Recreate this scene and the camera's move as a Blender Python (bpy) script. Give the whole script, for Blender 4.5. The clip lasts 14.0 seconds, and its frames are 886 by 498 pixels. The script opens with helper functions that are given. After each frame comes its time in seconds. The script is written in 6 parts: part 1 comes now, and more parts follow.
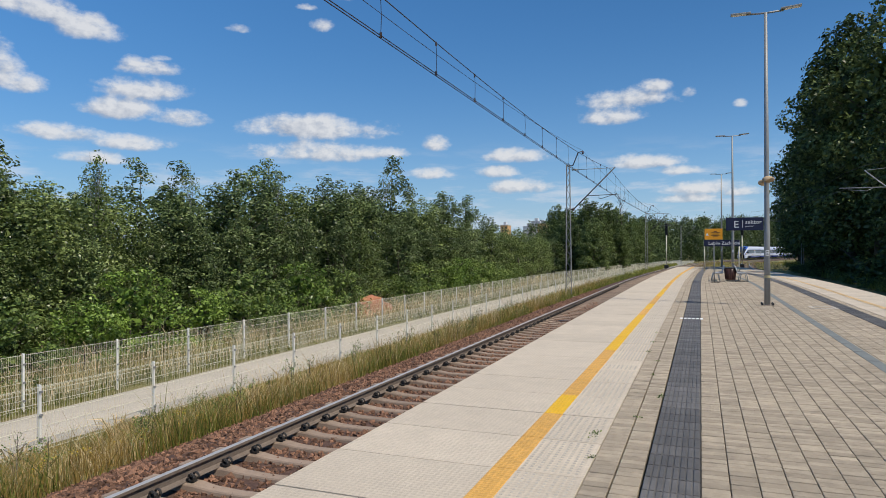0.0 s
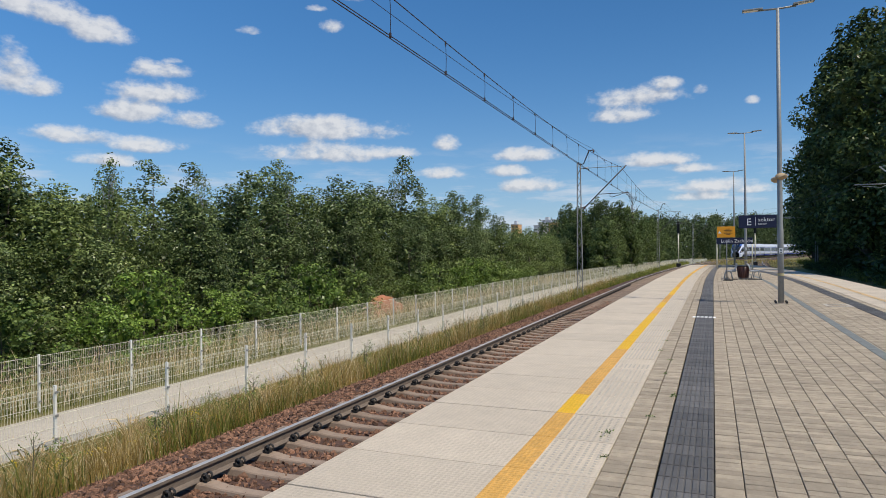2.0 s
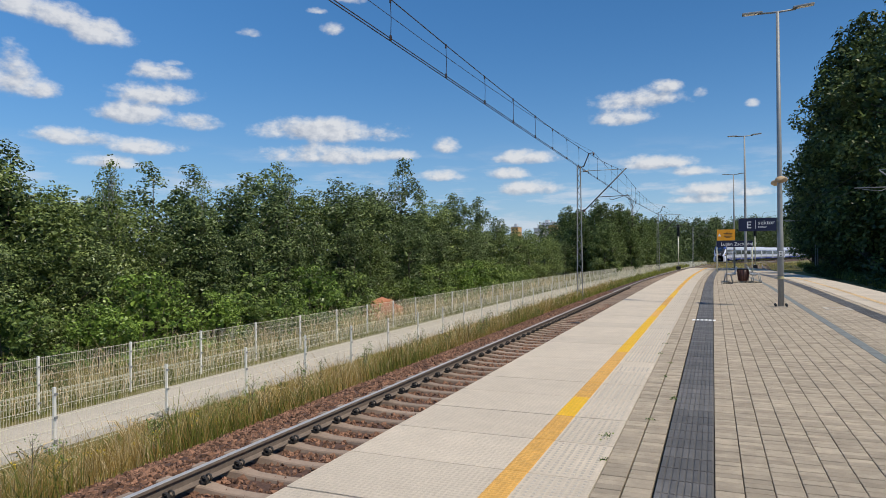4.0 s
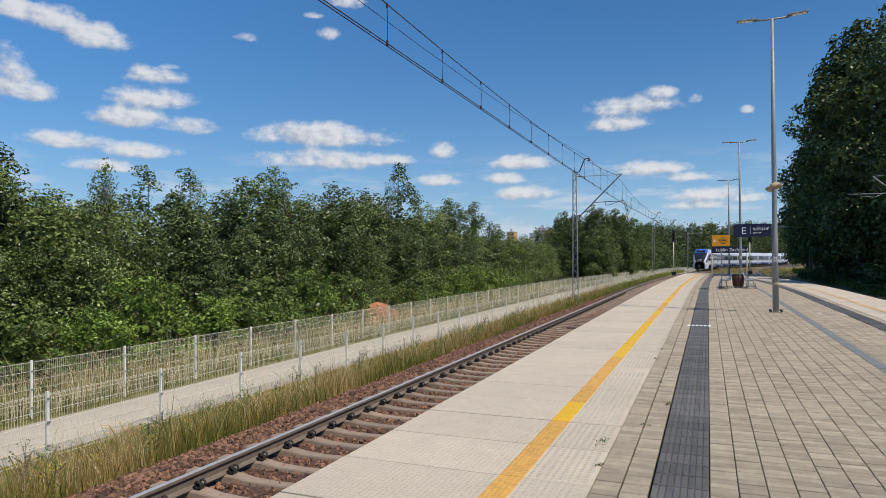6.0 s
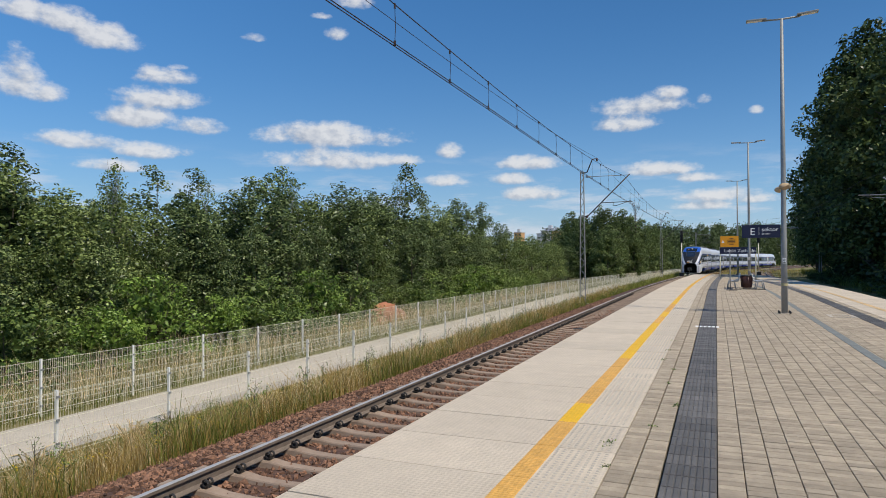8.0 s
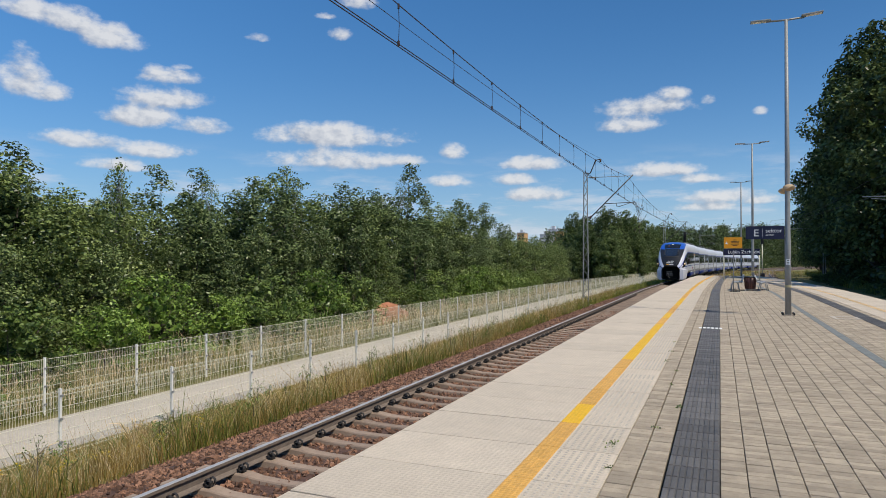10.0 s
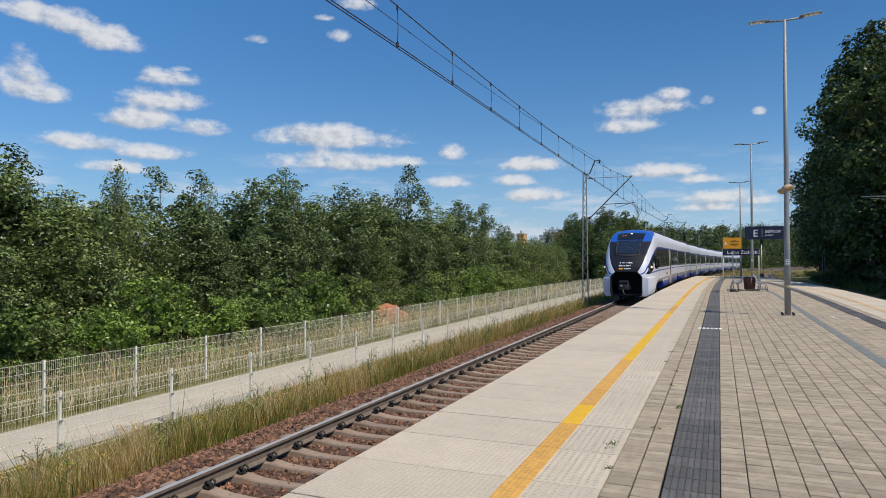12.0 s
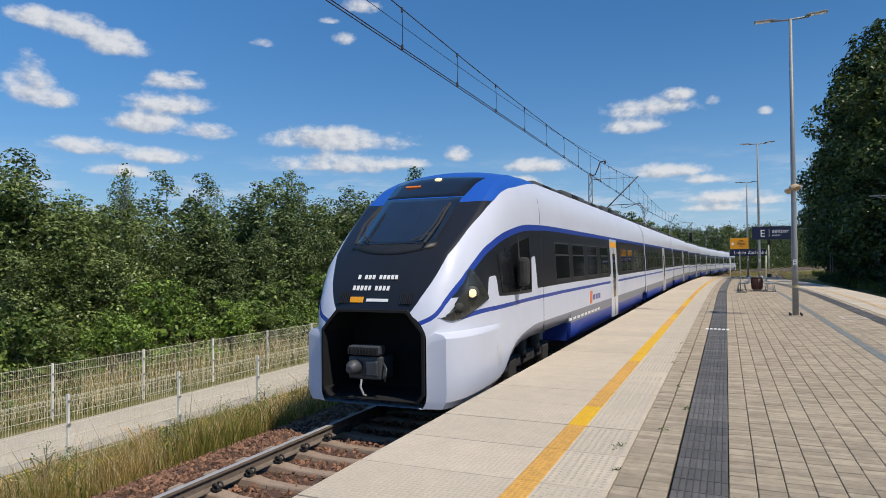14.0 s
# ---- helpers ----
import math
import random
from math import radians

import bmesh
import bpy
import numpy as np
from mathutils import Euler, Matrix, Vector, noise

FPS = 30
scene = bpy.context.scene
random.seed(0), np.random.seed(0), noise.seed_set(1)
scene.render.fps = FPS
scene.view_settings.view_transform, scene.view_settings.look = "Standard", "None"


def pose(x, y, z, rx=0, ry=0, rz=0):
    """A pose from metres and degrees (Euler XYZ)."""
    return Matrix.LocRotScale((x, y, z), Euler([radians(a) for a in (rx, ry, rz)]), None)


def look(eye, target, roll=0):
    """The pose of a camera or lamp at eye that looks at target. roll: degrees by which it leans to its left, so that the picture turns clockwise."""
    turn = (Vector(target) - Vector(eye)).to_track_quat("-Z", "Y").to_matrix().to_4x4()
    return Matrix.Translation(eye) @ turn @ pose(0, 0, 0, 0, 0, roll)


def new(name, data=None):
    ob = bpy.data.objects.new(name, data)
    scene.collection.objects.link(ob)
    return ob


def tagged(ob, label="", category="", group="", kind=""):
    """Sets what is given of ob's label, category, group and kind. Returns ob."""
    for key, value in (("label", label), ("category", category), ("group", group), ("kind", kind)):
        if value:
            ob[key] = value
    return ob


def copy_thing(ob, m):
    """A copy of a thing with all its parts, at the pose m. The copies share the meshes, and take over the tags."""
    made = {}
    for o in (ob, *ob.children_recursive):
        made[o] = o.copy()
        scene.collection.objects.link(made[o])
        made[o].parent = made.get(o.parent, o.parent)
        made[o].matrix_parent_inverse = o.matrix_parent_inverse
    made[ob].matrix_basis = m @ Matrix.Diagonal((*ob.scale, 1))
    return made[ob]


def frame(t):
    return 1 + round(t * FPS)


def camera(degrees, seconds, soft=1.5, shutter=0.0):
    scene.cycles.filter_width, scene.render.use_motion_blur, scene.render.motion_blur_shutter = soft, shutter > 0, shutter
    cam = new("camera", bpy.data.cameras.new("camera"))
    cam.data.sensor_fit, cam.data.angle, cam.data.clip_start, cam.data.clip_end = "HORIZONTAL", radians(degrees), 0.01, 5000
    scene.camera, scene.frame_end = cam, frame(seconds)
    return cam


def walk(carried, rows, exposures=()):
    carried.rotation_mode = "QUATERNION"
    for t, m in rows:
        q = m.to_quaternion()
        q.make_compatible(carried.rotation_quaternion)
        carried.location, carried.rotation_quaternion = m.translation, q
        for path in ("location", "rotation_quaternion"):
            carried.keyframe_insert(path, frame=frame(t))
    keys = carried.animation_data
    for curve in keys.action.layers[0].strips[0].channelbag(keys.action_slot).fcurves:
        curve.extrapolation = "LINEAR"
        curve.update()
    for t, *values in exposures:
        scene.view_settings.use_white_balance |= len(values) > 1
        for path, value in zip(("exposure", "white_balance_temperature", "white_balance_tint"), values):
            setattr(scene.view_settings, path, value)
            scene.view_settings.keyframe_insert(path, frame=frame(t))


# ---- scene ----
# camera: stands on the platform, 1.76 m above the paving, turned a little by hand
EYE = (0.0, 0.0, 1.762)


def eye_pose(yaw, pitch, roll):
    """yaw: degrees left of +y; pitch: up; roll: the camera leans to its right when negative."""
    return Matrix.Translation(EYE) @ pose(0, 0, 0, 0, 0, yaw) @ pose(0, 0, 0, 90 + pitch, 0, 0) @ pose(0, 0, 0, 0, 0, roll)


LOOKS = [
    (0, 21.458, 0.134, -0.293),
    (0.5, 22.023, 0.209, -0.271),
    (1, 22.312, 0.210, -0.490),
    (1.5, 22.360, 0.130, -0.660),
    (2, 22.393, 0.107, -0.630),
    (2.5, 22.538, 0.094, -0.587),
    (3, 22.532, 0.128, -0.539),
    (5.5, 22.059, 0.684, -0.453),
    (6, 22.013, 0.740, -0.353),
    (6.5, 22.070, 0.748, -0.322),
    (7, 22.215, 0.760, -0.312),
    (7.5, 22.456, 0.731, -0.253),
    (8, 22.633, 0.761, -0.204),
    (10.5, 22.935, 0.826, -0.021),
    (11, 22.917, 0.903, -0.128),
    (11.5, 22.868, 0.892, -0.156),
    (12, 22.848, 0.888, -0.175),
    (12.5, 22.874, 0.962, -0.242),
    (13, 22.960, 1.102, -0.380),
    (13.5, 23.147, 1.167, -0.453),
    (14, 23.355, 1.056, -0.477),
]
cam = camera(68.11, 14.0, soft=0.6)
walk(cam, [(t, eye_pose(a, b, c)) for t, a, b, c in LOOKS])

# ---- daylight: high summer sun from the right and a little behind, fair-weather clouds
SUN_AZ, SUN_EL = radians(109), radians(58)      # azimuth clockwise from +y
scene.view_settings.exposure = 0.0


def sky():
    w = bpy.data.worlds.new("sky")
    scene.world = w
    w.use_nodes = True
    nt = w.node_tree
    nt.nodes.clear()
    N, L = nt.nodes.new, nt.links.new

    def m(op, a, b=None, c=None):
        n = N("ShaderNodeMath")
        n.operation = op
        for i, v in enumerate((a, b, c)):
            if v is None:
                continue
            if isinstance(v, (int, float)):
                n.inputs[i].default_value = v
            else:
                L(v, n.inputs[i])
        return n.outputs[0]

    tex = N("ShaderNodeTexSky")
    tex.sky_type = "NISHITA"
    tex.sun_disc = False
    tex.sun_elevation, tex.sun_rotation = SUN_EL, -SUN_AZ
    tex.air_density, tex.dust_density, tex.ozone_density = 1.0, 0.2, 4.0
    co = N("ShaderNodeTexCoord")
    sep = N("ShaderNodeSeparateXYZ")
    L(co.outputs["Generated"], sep.inputs[0])
    x, y, z = sep.outputs
    az = m("MULTIPLY", m("ARCTAN2", x, y), 57.2958)
    el = m("MULTIPLY", m("ARCSINE", z), 57.2958)
    # noise in degrees, stretched sideways
    comb = N("ShaderNodeCombineXYZ")
    L(az, comb.inputs[0]); L(m("MULTIPLY", el, 1.5), comb.inputs[1])

    def fbm(scale, detail, off):
        mp = N("ShaderNodeMapping")
        mp.inputs["Location"].default_value = (off, off * 0.7, 0)
        L(comb.outputs[0], mp.inputs["Vector"])
        n = N("ShaderNodeTexNoise")
        n.inputs["Scale"].default_value, n.inputs["Detail"].default_value, n.inputs["Roughness"].default_value = scale, detail, 0.6
        L(mp.outputs[0], n.inputs["Vector"])
        return n.outputs["Fac"]

    n1, n2, n3, n4, n5 = fbm(0.26, 4, 0.0), fbm(0.85, 5, 31.0), fbm(0.26, 4, 0.6), fbm(0.85, 5, 31.45), fbm(2.6, 3, 7.0)

    def lobes(up):
        """How deep inside the nearest cloud a direction lies, looked up that many degrees higher."""
        best = None
        for a, e, sa, se in CLOUDS:
            da = m("DIVIDE", m("SUBTRACT", az, a - up * 0.5), sa * 1.12)
            de = m("DIVIDE", m("SUBTRACT", el, e - up), se * 1.35)
            # flat base: falls off twice as fast below the middle
            de2 = m("MAXIMUM", de, m("MULTIPLY", de, -1.7))
            v = m("SUBTRACT", 1.0, m("ADD", m("MULTIPLY", da, da), m("MULTIPLY", de2, de2)))
            v = m("MAXIMUM", v if sa > 1.2 else m("SUBTRACT", v, 0.3), -1.5)
            best = v if best is None else m("SMOOTH_MAX", best, v, 0.9)
        return best

    body, above = lobes(0.0), lobes(0.45)
    shape = m("ADD", m("MULTIPLY", body, 0.80), m("ADD", m("MULTIPLY", m("SUBTRACT", n1, 0.5), 2.0), m("ADD", m("MULTIPLY", m("SUBTRACT", n2, 0.5), 1.0), m("MULTIPLY", m("SUBTRACT", n5, 0.5), 0.35))))
    dens = N("ShaderNodeMapRange")
    dens.interpolation_type = "SMOOTHSTEP"
    dens.inputs["From Min"].default_value, dens.inputs["From Max"].default_value = -0.14, 0.85
    L(shape, dens.inputs["Value"])
    # sunlit tops and grey bases: cloud standing between a point and the sun darkens it
    lit = m("ADD", m("ADD", 0.62, m("MULTIPLY", m("SUBTRACT", body, above), 0.42)), m("ADD", m("MULTIPLY", m("SUBTRACT", n1, n3), 2.0), m("MULTIPLY", m("SUBTRACT", n2, n4), 0.75)))
    ramp = N("ShaderNodeValToRGB")
    ramp.color_ramp.elements[0].position, ramp.color_ramp.elements[0].color = 0.25, (0.40, 0.44, 0.52, 1)
    ramp.color_ramp.elements[1].position, ramp.color_ramp.elements[1].color = 0.85, (0.75, 0.755, 0.77, 1)
    L(lit, ramp.inputs[0])
    tint = N("ShaderNodeMixRGB")
    tint.blend_type = "MULTIPLY"
    tint.inputs[0].default_value = 1.0
    tint.inputs[2].default_value = (0.47, 0.96, 1.28, 1)
    L(tex.outputs[0], tint.inputs[1])
    skyc = N("ShaderNodeVectorMath")
    skyc.operation = "SCALE"
    skyc.inputs[3].default_value = 0.082
    L(tint.outputs[0], skyc.inputs[0])
    # thin summer haze over the horizon
    haze = N("ShaderNodeMixRGB")
    L(m("MULTIPLY", m("POWER", 2.718, m("MULTIPLY", m("MAXIMUM", el, 0.0), -0.20)), 0.85), haze.inputs[0])
    L(skyc.outputs[0], haze.inputs[1])
    haze.inputs[2].default_value = (0.56, 0.62, 0.78, 1)
    # thin banks of far cloud low over the horizon
    flat = N("ShaderNodeMapping")
    flat.inputs["Scale"].default_value = (0.45, 1.5, 1)
    L(comb.outputs[0], flat.inputs["Vector"])
    bn = N("ShaderNodeTexNoise")
    bn.inputs["Scale"].default_value, bn.inputs["Detail"].default_value, bn.inputs["Roughness"].default_value = 0.33, 5, 0.6
    L(flat.outputs[0], bn.inputs["Vector"])
    veil, low = N("ShaderNodeMapRange"), N("ShaderNodeMapRange")
    veil.interpolation_type = low.interpolation_type = "SMOOTHSTEP"
    veil.inputs["From Min"].default_value, veil.inputs["From Max"].default_value = 0.46, 0.68
    low.inputs["From Min"].default_value, low.inputs["From Max"].default_value = 10.0, 4.0
    L(bn.outputs["Fac"], veil.inputs["Value"])
    L(el, low.inputs["Value"])
    thin = N("ShaderNodeMixRGB")
    L(m("MULTIPLY", m("MULTIPLY", veil.outputs[0], low.outputs[0]), 0.62), thin.inputs[0])
    L(haze.outputs[0], thin.inputs[1])
    thin.inputs[2].default_value = (0.66, 0.70, 0.77, 1)
    skyc = thin
    mix = N("ShaderNodeMixRGB")
    L(m("MULTIPLY", dens.outputs[0], 0.9), mix.inputs[0])
    L(skyc.outputs[0], mix.inputs[1])
    L(ramp.outputs[0], mix.inputs[2])
    bg = N("ShaderNodeBackground")
    bg.inputs["Strength"].default_value = 1.0
    L(mix.outputs[0], bg.inputs[0])
    out = N("ShaderNodeOutputWorld")
    L(bg.outputs[0], out.inputs[0])


# clouds: azimuth, elevation, half-width, half-height in degrees
CLOUDS_WEST = [(-55.0, 17.8, 2.1, 0.7), (-52.7, 17.5, 2.2, 0.9), (-49.6, 16.7, 2.3, 1.0), (-55.9, 14.7, 1.0, 0.8), (-55.7, 13.0, 1.7, 1.7), (-53.9,
    12.2, 1.4, 0.8), (-44.7, 15.2, 0.9, 0.3), (-45.7, 14.3, 2.3, 0.7), (-46.0, 12.6, 3.3, 0.9), (-47.6, 11.0, 2.8, 0.9), (-43.3, 10.6, 2.1, 0.7),
    (-52.1, 8.9, 2.6, 0.7), (-46.6, 8.5, 2.6, 0.7), (-49.4, 7.2, 2.4, 0.5)]
CLOUDS_AHEAD = [(-38.8, 17.9, 1.1, 0.4), (-31.8, 18.6, 1.1, 0.6), (-33.1, 20.0, 0.9, 0.3), (-30.2, 21.2, 1.7, 0.6), (-35.7, 10.4, 3.0, 1.0), (-31.4,
    10.2, 4.8, 1.0), (-31.9, 8.3, 5.3, 0.9), (-27.1, 8.4, 2.7, 0.5), (-22.0, 9.1, 1.3, 0.7), (-22.4, 6.6, 2.0, 0.5), (-14.8, 8.0, 2.7, 0.6), (-16.5,
    6.7, 2.0, 0.5), (-14.8, 5.4, 2.7, 0.7)]
CLOUDS_EAST = [(-5.8, 12.3, 3.6, 0.9), (-3.5, 13.3, 1.3, 0.5), (-6.9, 11.0, 2.8, 0.7), (-0.8, 12.6, 0.6, 0.5), (3.0, 11.4, 0.6, 0.4), (-4.2, 7.2, 3.3,
    0.6), (-1.4, 6.4, 1.7, 0.4), (0.1, 4.9, 3.2, 0.6), (3.2, 4.5, 1.8, 0.4), (-1.0, 4.1, 2.6, 0.4)]
CLOUDS = CLOUDS_WEST + CLOUDS_AHEAD + CLOUDS_EAST
sky()
sun = new("sun", bpy.data.lights.new("sun", "SUN"))
sun.data.energy, sun.data.angle, sun.data.color = 4.2, radians(0.53), (1.0, 0.92, 0.79)
sun.matrix_world = look((0, 0, 0), (-math.sin(SUN_AZ) * math.cos(SUN_EL), -math.cos(SUN_AZ) * math.cos(SUN_EL), -math.sin(SUN_EL)))


# ---- helpers for meshes
def part(name, bm, material, parent=None, label="", smooth=False):
    me = bpy.data.meshes.new(name)
    bm.to_mesh(me)
    bm.free()
    return part_mesh(name, me, material, parent, label, smooth)


def part_mesh(name, me, material, parent=None, label="", smooth=False):
    if material is not None and not me.materials:
        for mt in (material if isinstance(material, (list, tuple)) else [material]):
            me.materials.append(mt)
    if smooth:
        me.polygons.foreach_set("use_smooth", [True] * len(me.polygons))
    ob = new(name, me)
    if parent is not None:
        ob.parent = parent
    if label:
        tagged(ob, label)
    return ob


def soup(name, verts, faces, material, parent=None, label="", smooth=False):
    me = bpy.data.meshes.new(name)
    me.from_pydata([tuple(v) for v in verts], [], [tuple(int(i) for i in f) for f in faces])
    me.update()
    return part_mesh(name, me, material, parent, label, smooth)


def thing(name, label, category, group="", kind="", at=None):
    ob = new(name)
    ob.empty_display_size = 0.2
    if at is not None:
        ob.matrix_world = at
    return tagged(ob, label, category, group, kind)


def box(bm, x0, x1, y0, y1, z0, z1, bevel=0.0):
    vs = [bm.verts.new(c) for c in ((x0, y0, z0), (x1, y0, z0), (x1, y1, z0), (x0, y1, z0), (x0, y0, z1), (x1, y0, z1), (x1, y1, z1), (x0, y1, z1))]
    fs = [bm.faces.new([vs[i] for i in f]) for f in ((3, 2, 1, 0), (4, 5, 6, 7), (0, 1, 5, 4), (1, 2, 6, 5), (2, 3, 7, 6), (3, 0, 4, 7))]
    if bevel:
        es = list({e for f in fs for e in f.edges})
        bmesh.ops.bevel(bm, geom=es, offset=bevel, segments=2, affect="EDGES", profile=0.5)
    return vs


def tube(bm, pts, radius, n=8, caps=True):
    """A round bar along pts; radius: a number or one for each point."""
    pts = [Vector(p) for p in pts]
    rings = []
    side = None
    for i, p in enumerate(pts):
        d = (pts[min(i + 1, len(pts) - 1)] - pts[max(i - 1, 0)]).normalized()
        if side is None:
            side = d.orthogonal().normalized()
        side = (side - d * side.dot(d)).normalized()
        up = d.cross(side)
        r = radius[i] if isinstance(radius, (list, tuple)) else radius
        rings.append([bm.verts.new(p + side * (r * math.cos(2 * math.pi * k / n)) + up * (r * math.sin(2 * math.pi * k / n))) for k in range(n)])
    for a, b in zip(rings, rings[1:]):
        for k in range(n):
            f = bm.faces.new((a[k], a[(k + 1) % n], b[(k + 1) % n], b[k]))
            f.smooth = n > 5
    if caps and n > 2:
        bm.faces.new(rings[0][::-1])
        bm.faces.new(rings[-1])


def prism(bm, outline, y0, y1):
    """An outline in x and z, drawn out from y0 to y1."""
    a = [bm.verts.new((x, y0, z)) for x, z in outline]
    b = [bm.verts.new((x, y1, z)) for x, z in outline]
    n = len(outline)
    for k in range(n):
        bm.faces.new((a[k], b[k], b[(k + 1) % n], a[(k + 1) % n]))
    bm.faces.new(a)
    bm.faces.new(b[::-1])
    bmesh.ops.recalc_face_normals(bm, faces=bm.faces[:])


def sweep(outline, path, closed=True):
    """Verts and faces of an outline (offset to the right, height) carried along path rows of (x, y, heading)."""
    vs, fs = [], []
    n = len(outline)
    for x, y, h in path:
        c, s = math.cos(h), math.sin(h)
        vs += [(x + o * c, y - o * s, z + dip(y)) for o, z in outline]
    for i in range(len(path) - 1):
        for k in range(n if closed else n - 1):
            a, b = i * n + k, i * n + (k + 1) % n
            fs.append((a, b, b + n, a + n))
    return vs, fs


def bare():
    return bmesh.new()


def letters(name, text, size, material, parent, m, label=""):
    """Raised letters from the built-in font, as a mesh part."""
    cu = bpy.data.curves.new(name, "FONT")
    cu.body, cu.size, cu.extrude, cu.resolution_u = text, size, 0.002, 3
    tmp = bpy.data.objects.new(name, cu)
    scene.collection.objects.link(tmp)
    me = bpy.data.meshes.new_from_object(tmp.evaluated_get(bpy.context.evaluated_depsgraph_get()))
    bpy.data.objects.remove(tmp)
    ob = part_mesh(name, me, material, parent, label)
    ob.matrix_local = m
    return ob


# ---- materials
def material(name, colour, rough=0.7, metal=0.0, vary=0.15, scale=6.0, bump=0.0, bump_scale=60.0, colour2=None, spread=0.5, island=0.0, obj_random=0.0, coat=0.0, spec=0.5, stain=0.0, pits=0.0):
    """A surface with broad stains and fine grain; colours vary round the base."""
    mt = bpy.data.materials.new(name)
    mt.use_nodes = True
    nt = mt.node_tree
    N, L = nt.nodes.new, nt.links.new
    b = nt.nodes["Principled BSDF"]
    b.inputs["Roughness"].default_value, b.inputs["Metallic"].default_value = rough, metal
    b.inputs["Coat Weight"].default_value = coat
    b.inputs["Coat Roughness"].default_value = 0.06
    b.inputs["Specular IOR Level"].default_value = spec
    co = N("ShaderNodeTexCoord")
    n1 = N("ShaderNodeTexNoise")
    n1.inputs["Scale"].default_value, n1.inputs["Detail"].default_value, n1.inputs["Roughness"].default_value = scale, 5, 0.65
    L(co.outputs["Object"], n1.inputs["Vector"])
    ramp = N("ShaderNodeValToRGB")
    c2 = colour2 or [c * (1 - vary) for c in colour]
    c1 = colour if colour2 else [min(1, c * (1 + vary)) for c in colour]
    e = ramp.color_ramp.elements
    e[0].position, e[0].color = 0.5 - spread / 2, (*c2, 1)
    e[1].position, e[1].color = 0.5 + spread / 2, (*c1, 1)
    L(n1.outputs["Fac"], ramp.inputs[0])
    col = ramp.outputs[0]

    def times(col, fac, lo, hi):
        mr = N("ShaderNodeMapRange")
        mr.inputs["To Min"].default_value, mr.inputs["To Max"].default_value = lo, hi
        L(fac, mr.inputs["Value"])
        v = N("ShaderNodeVectorMath")
        v.operation = "SCALE"
        L(col, v.inputs[0])
        L(mr.outputs[0], v.inputs[3])
        return v.outputs[0]

    g = N("ShaderNodeTexNoise")
    g.inputs["Scale"].default_value, g.inputs["Detail"].default_value = bump_scale, 3
    L(co.outputs["Object"], g.inputs["Vector"])
    col = times(col, g.outputs["Fac"], 1 - vary * 0.9, 1 + vary * 0.9)
    if stain:
        s = N("ShaderNodeTexNoise")
        s.inputs["Scale"].default_value, s.inputs["Detail"].default_value, s.inputs["Roughness"].default_value = 0.7, 6, 0.7
        L(co.outputs["Object"], s.inputs["Vector"])
        col = times(col, s.outputs["Fac"], 1 - stain, 1 + stain)
    if island:
        geo = N("ShaderNodeNewGeometry")
        col = times(col, geo.outputs["Random Per Island"], 1 - island, 1 + island)
    if obj_random:
        oi = N("ShaderNodeObjectInfo")
        col = times(col, oi.outputs["Random"], 1 - obj_random, 1 + obj_random)
    L(col, b.inputs["Base Color"])
    if bump:
        bp = N("ShaderNodeBump")
        bp.inputs["Strength"].default_value, bp.inputs["Distance"].default_value = bump, 0.01
        height = g.outputs["Fac"]
        if pits:
            # small dimples of a cast anti-slip surface
            vo = N("ShaderNodeTexVoronoi")
            vo.inputs["Scale"].default_value, vo.inputs["Randomness"].default_value = pits, 0.25
            L(co.outputs["Object"], vo.inputs["Vector"])
            ad = N("ShaderNodeMath")
            ad.operation = "MULTIPLY_ADD"
            L(vo.outputs["Distance"], ad.inputs[0])
            ad.inputs[1].default_value = 1.6
            L(height, ad.inputs[2])
            height = ad.outputs[0]
            # dimple shading is also put into the colour, dark at the cell middles
            col = times(col, vo.outputs["Distance"], 0.84, 1.12)
            L(col, b.inputs["Base Color"])
        L(height, bp.inputs["Height"])
        L(bp.outputs[0], b.inputs["Normal"])
    return mt


def glow(name, colour, strength):
    mt = bpy.data.materials.new(name)
    mt.use_nodes = True
    b = mt.node_tree.nodes["Principled BSDF"]
    b.inputs["Base Color"].default_value = (*colour, 1)
    b.inputs["Emission Color"].default_value = (*colour, 1)
    b.inputs["Emission Strength"].default_value = strength
    return mt


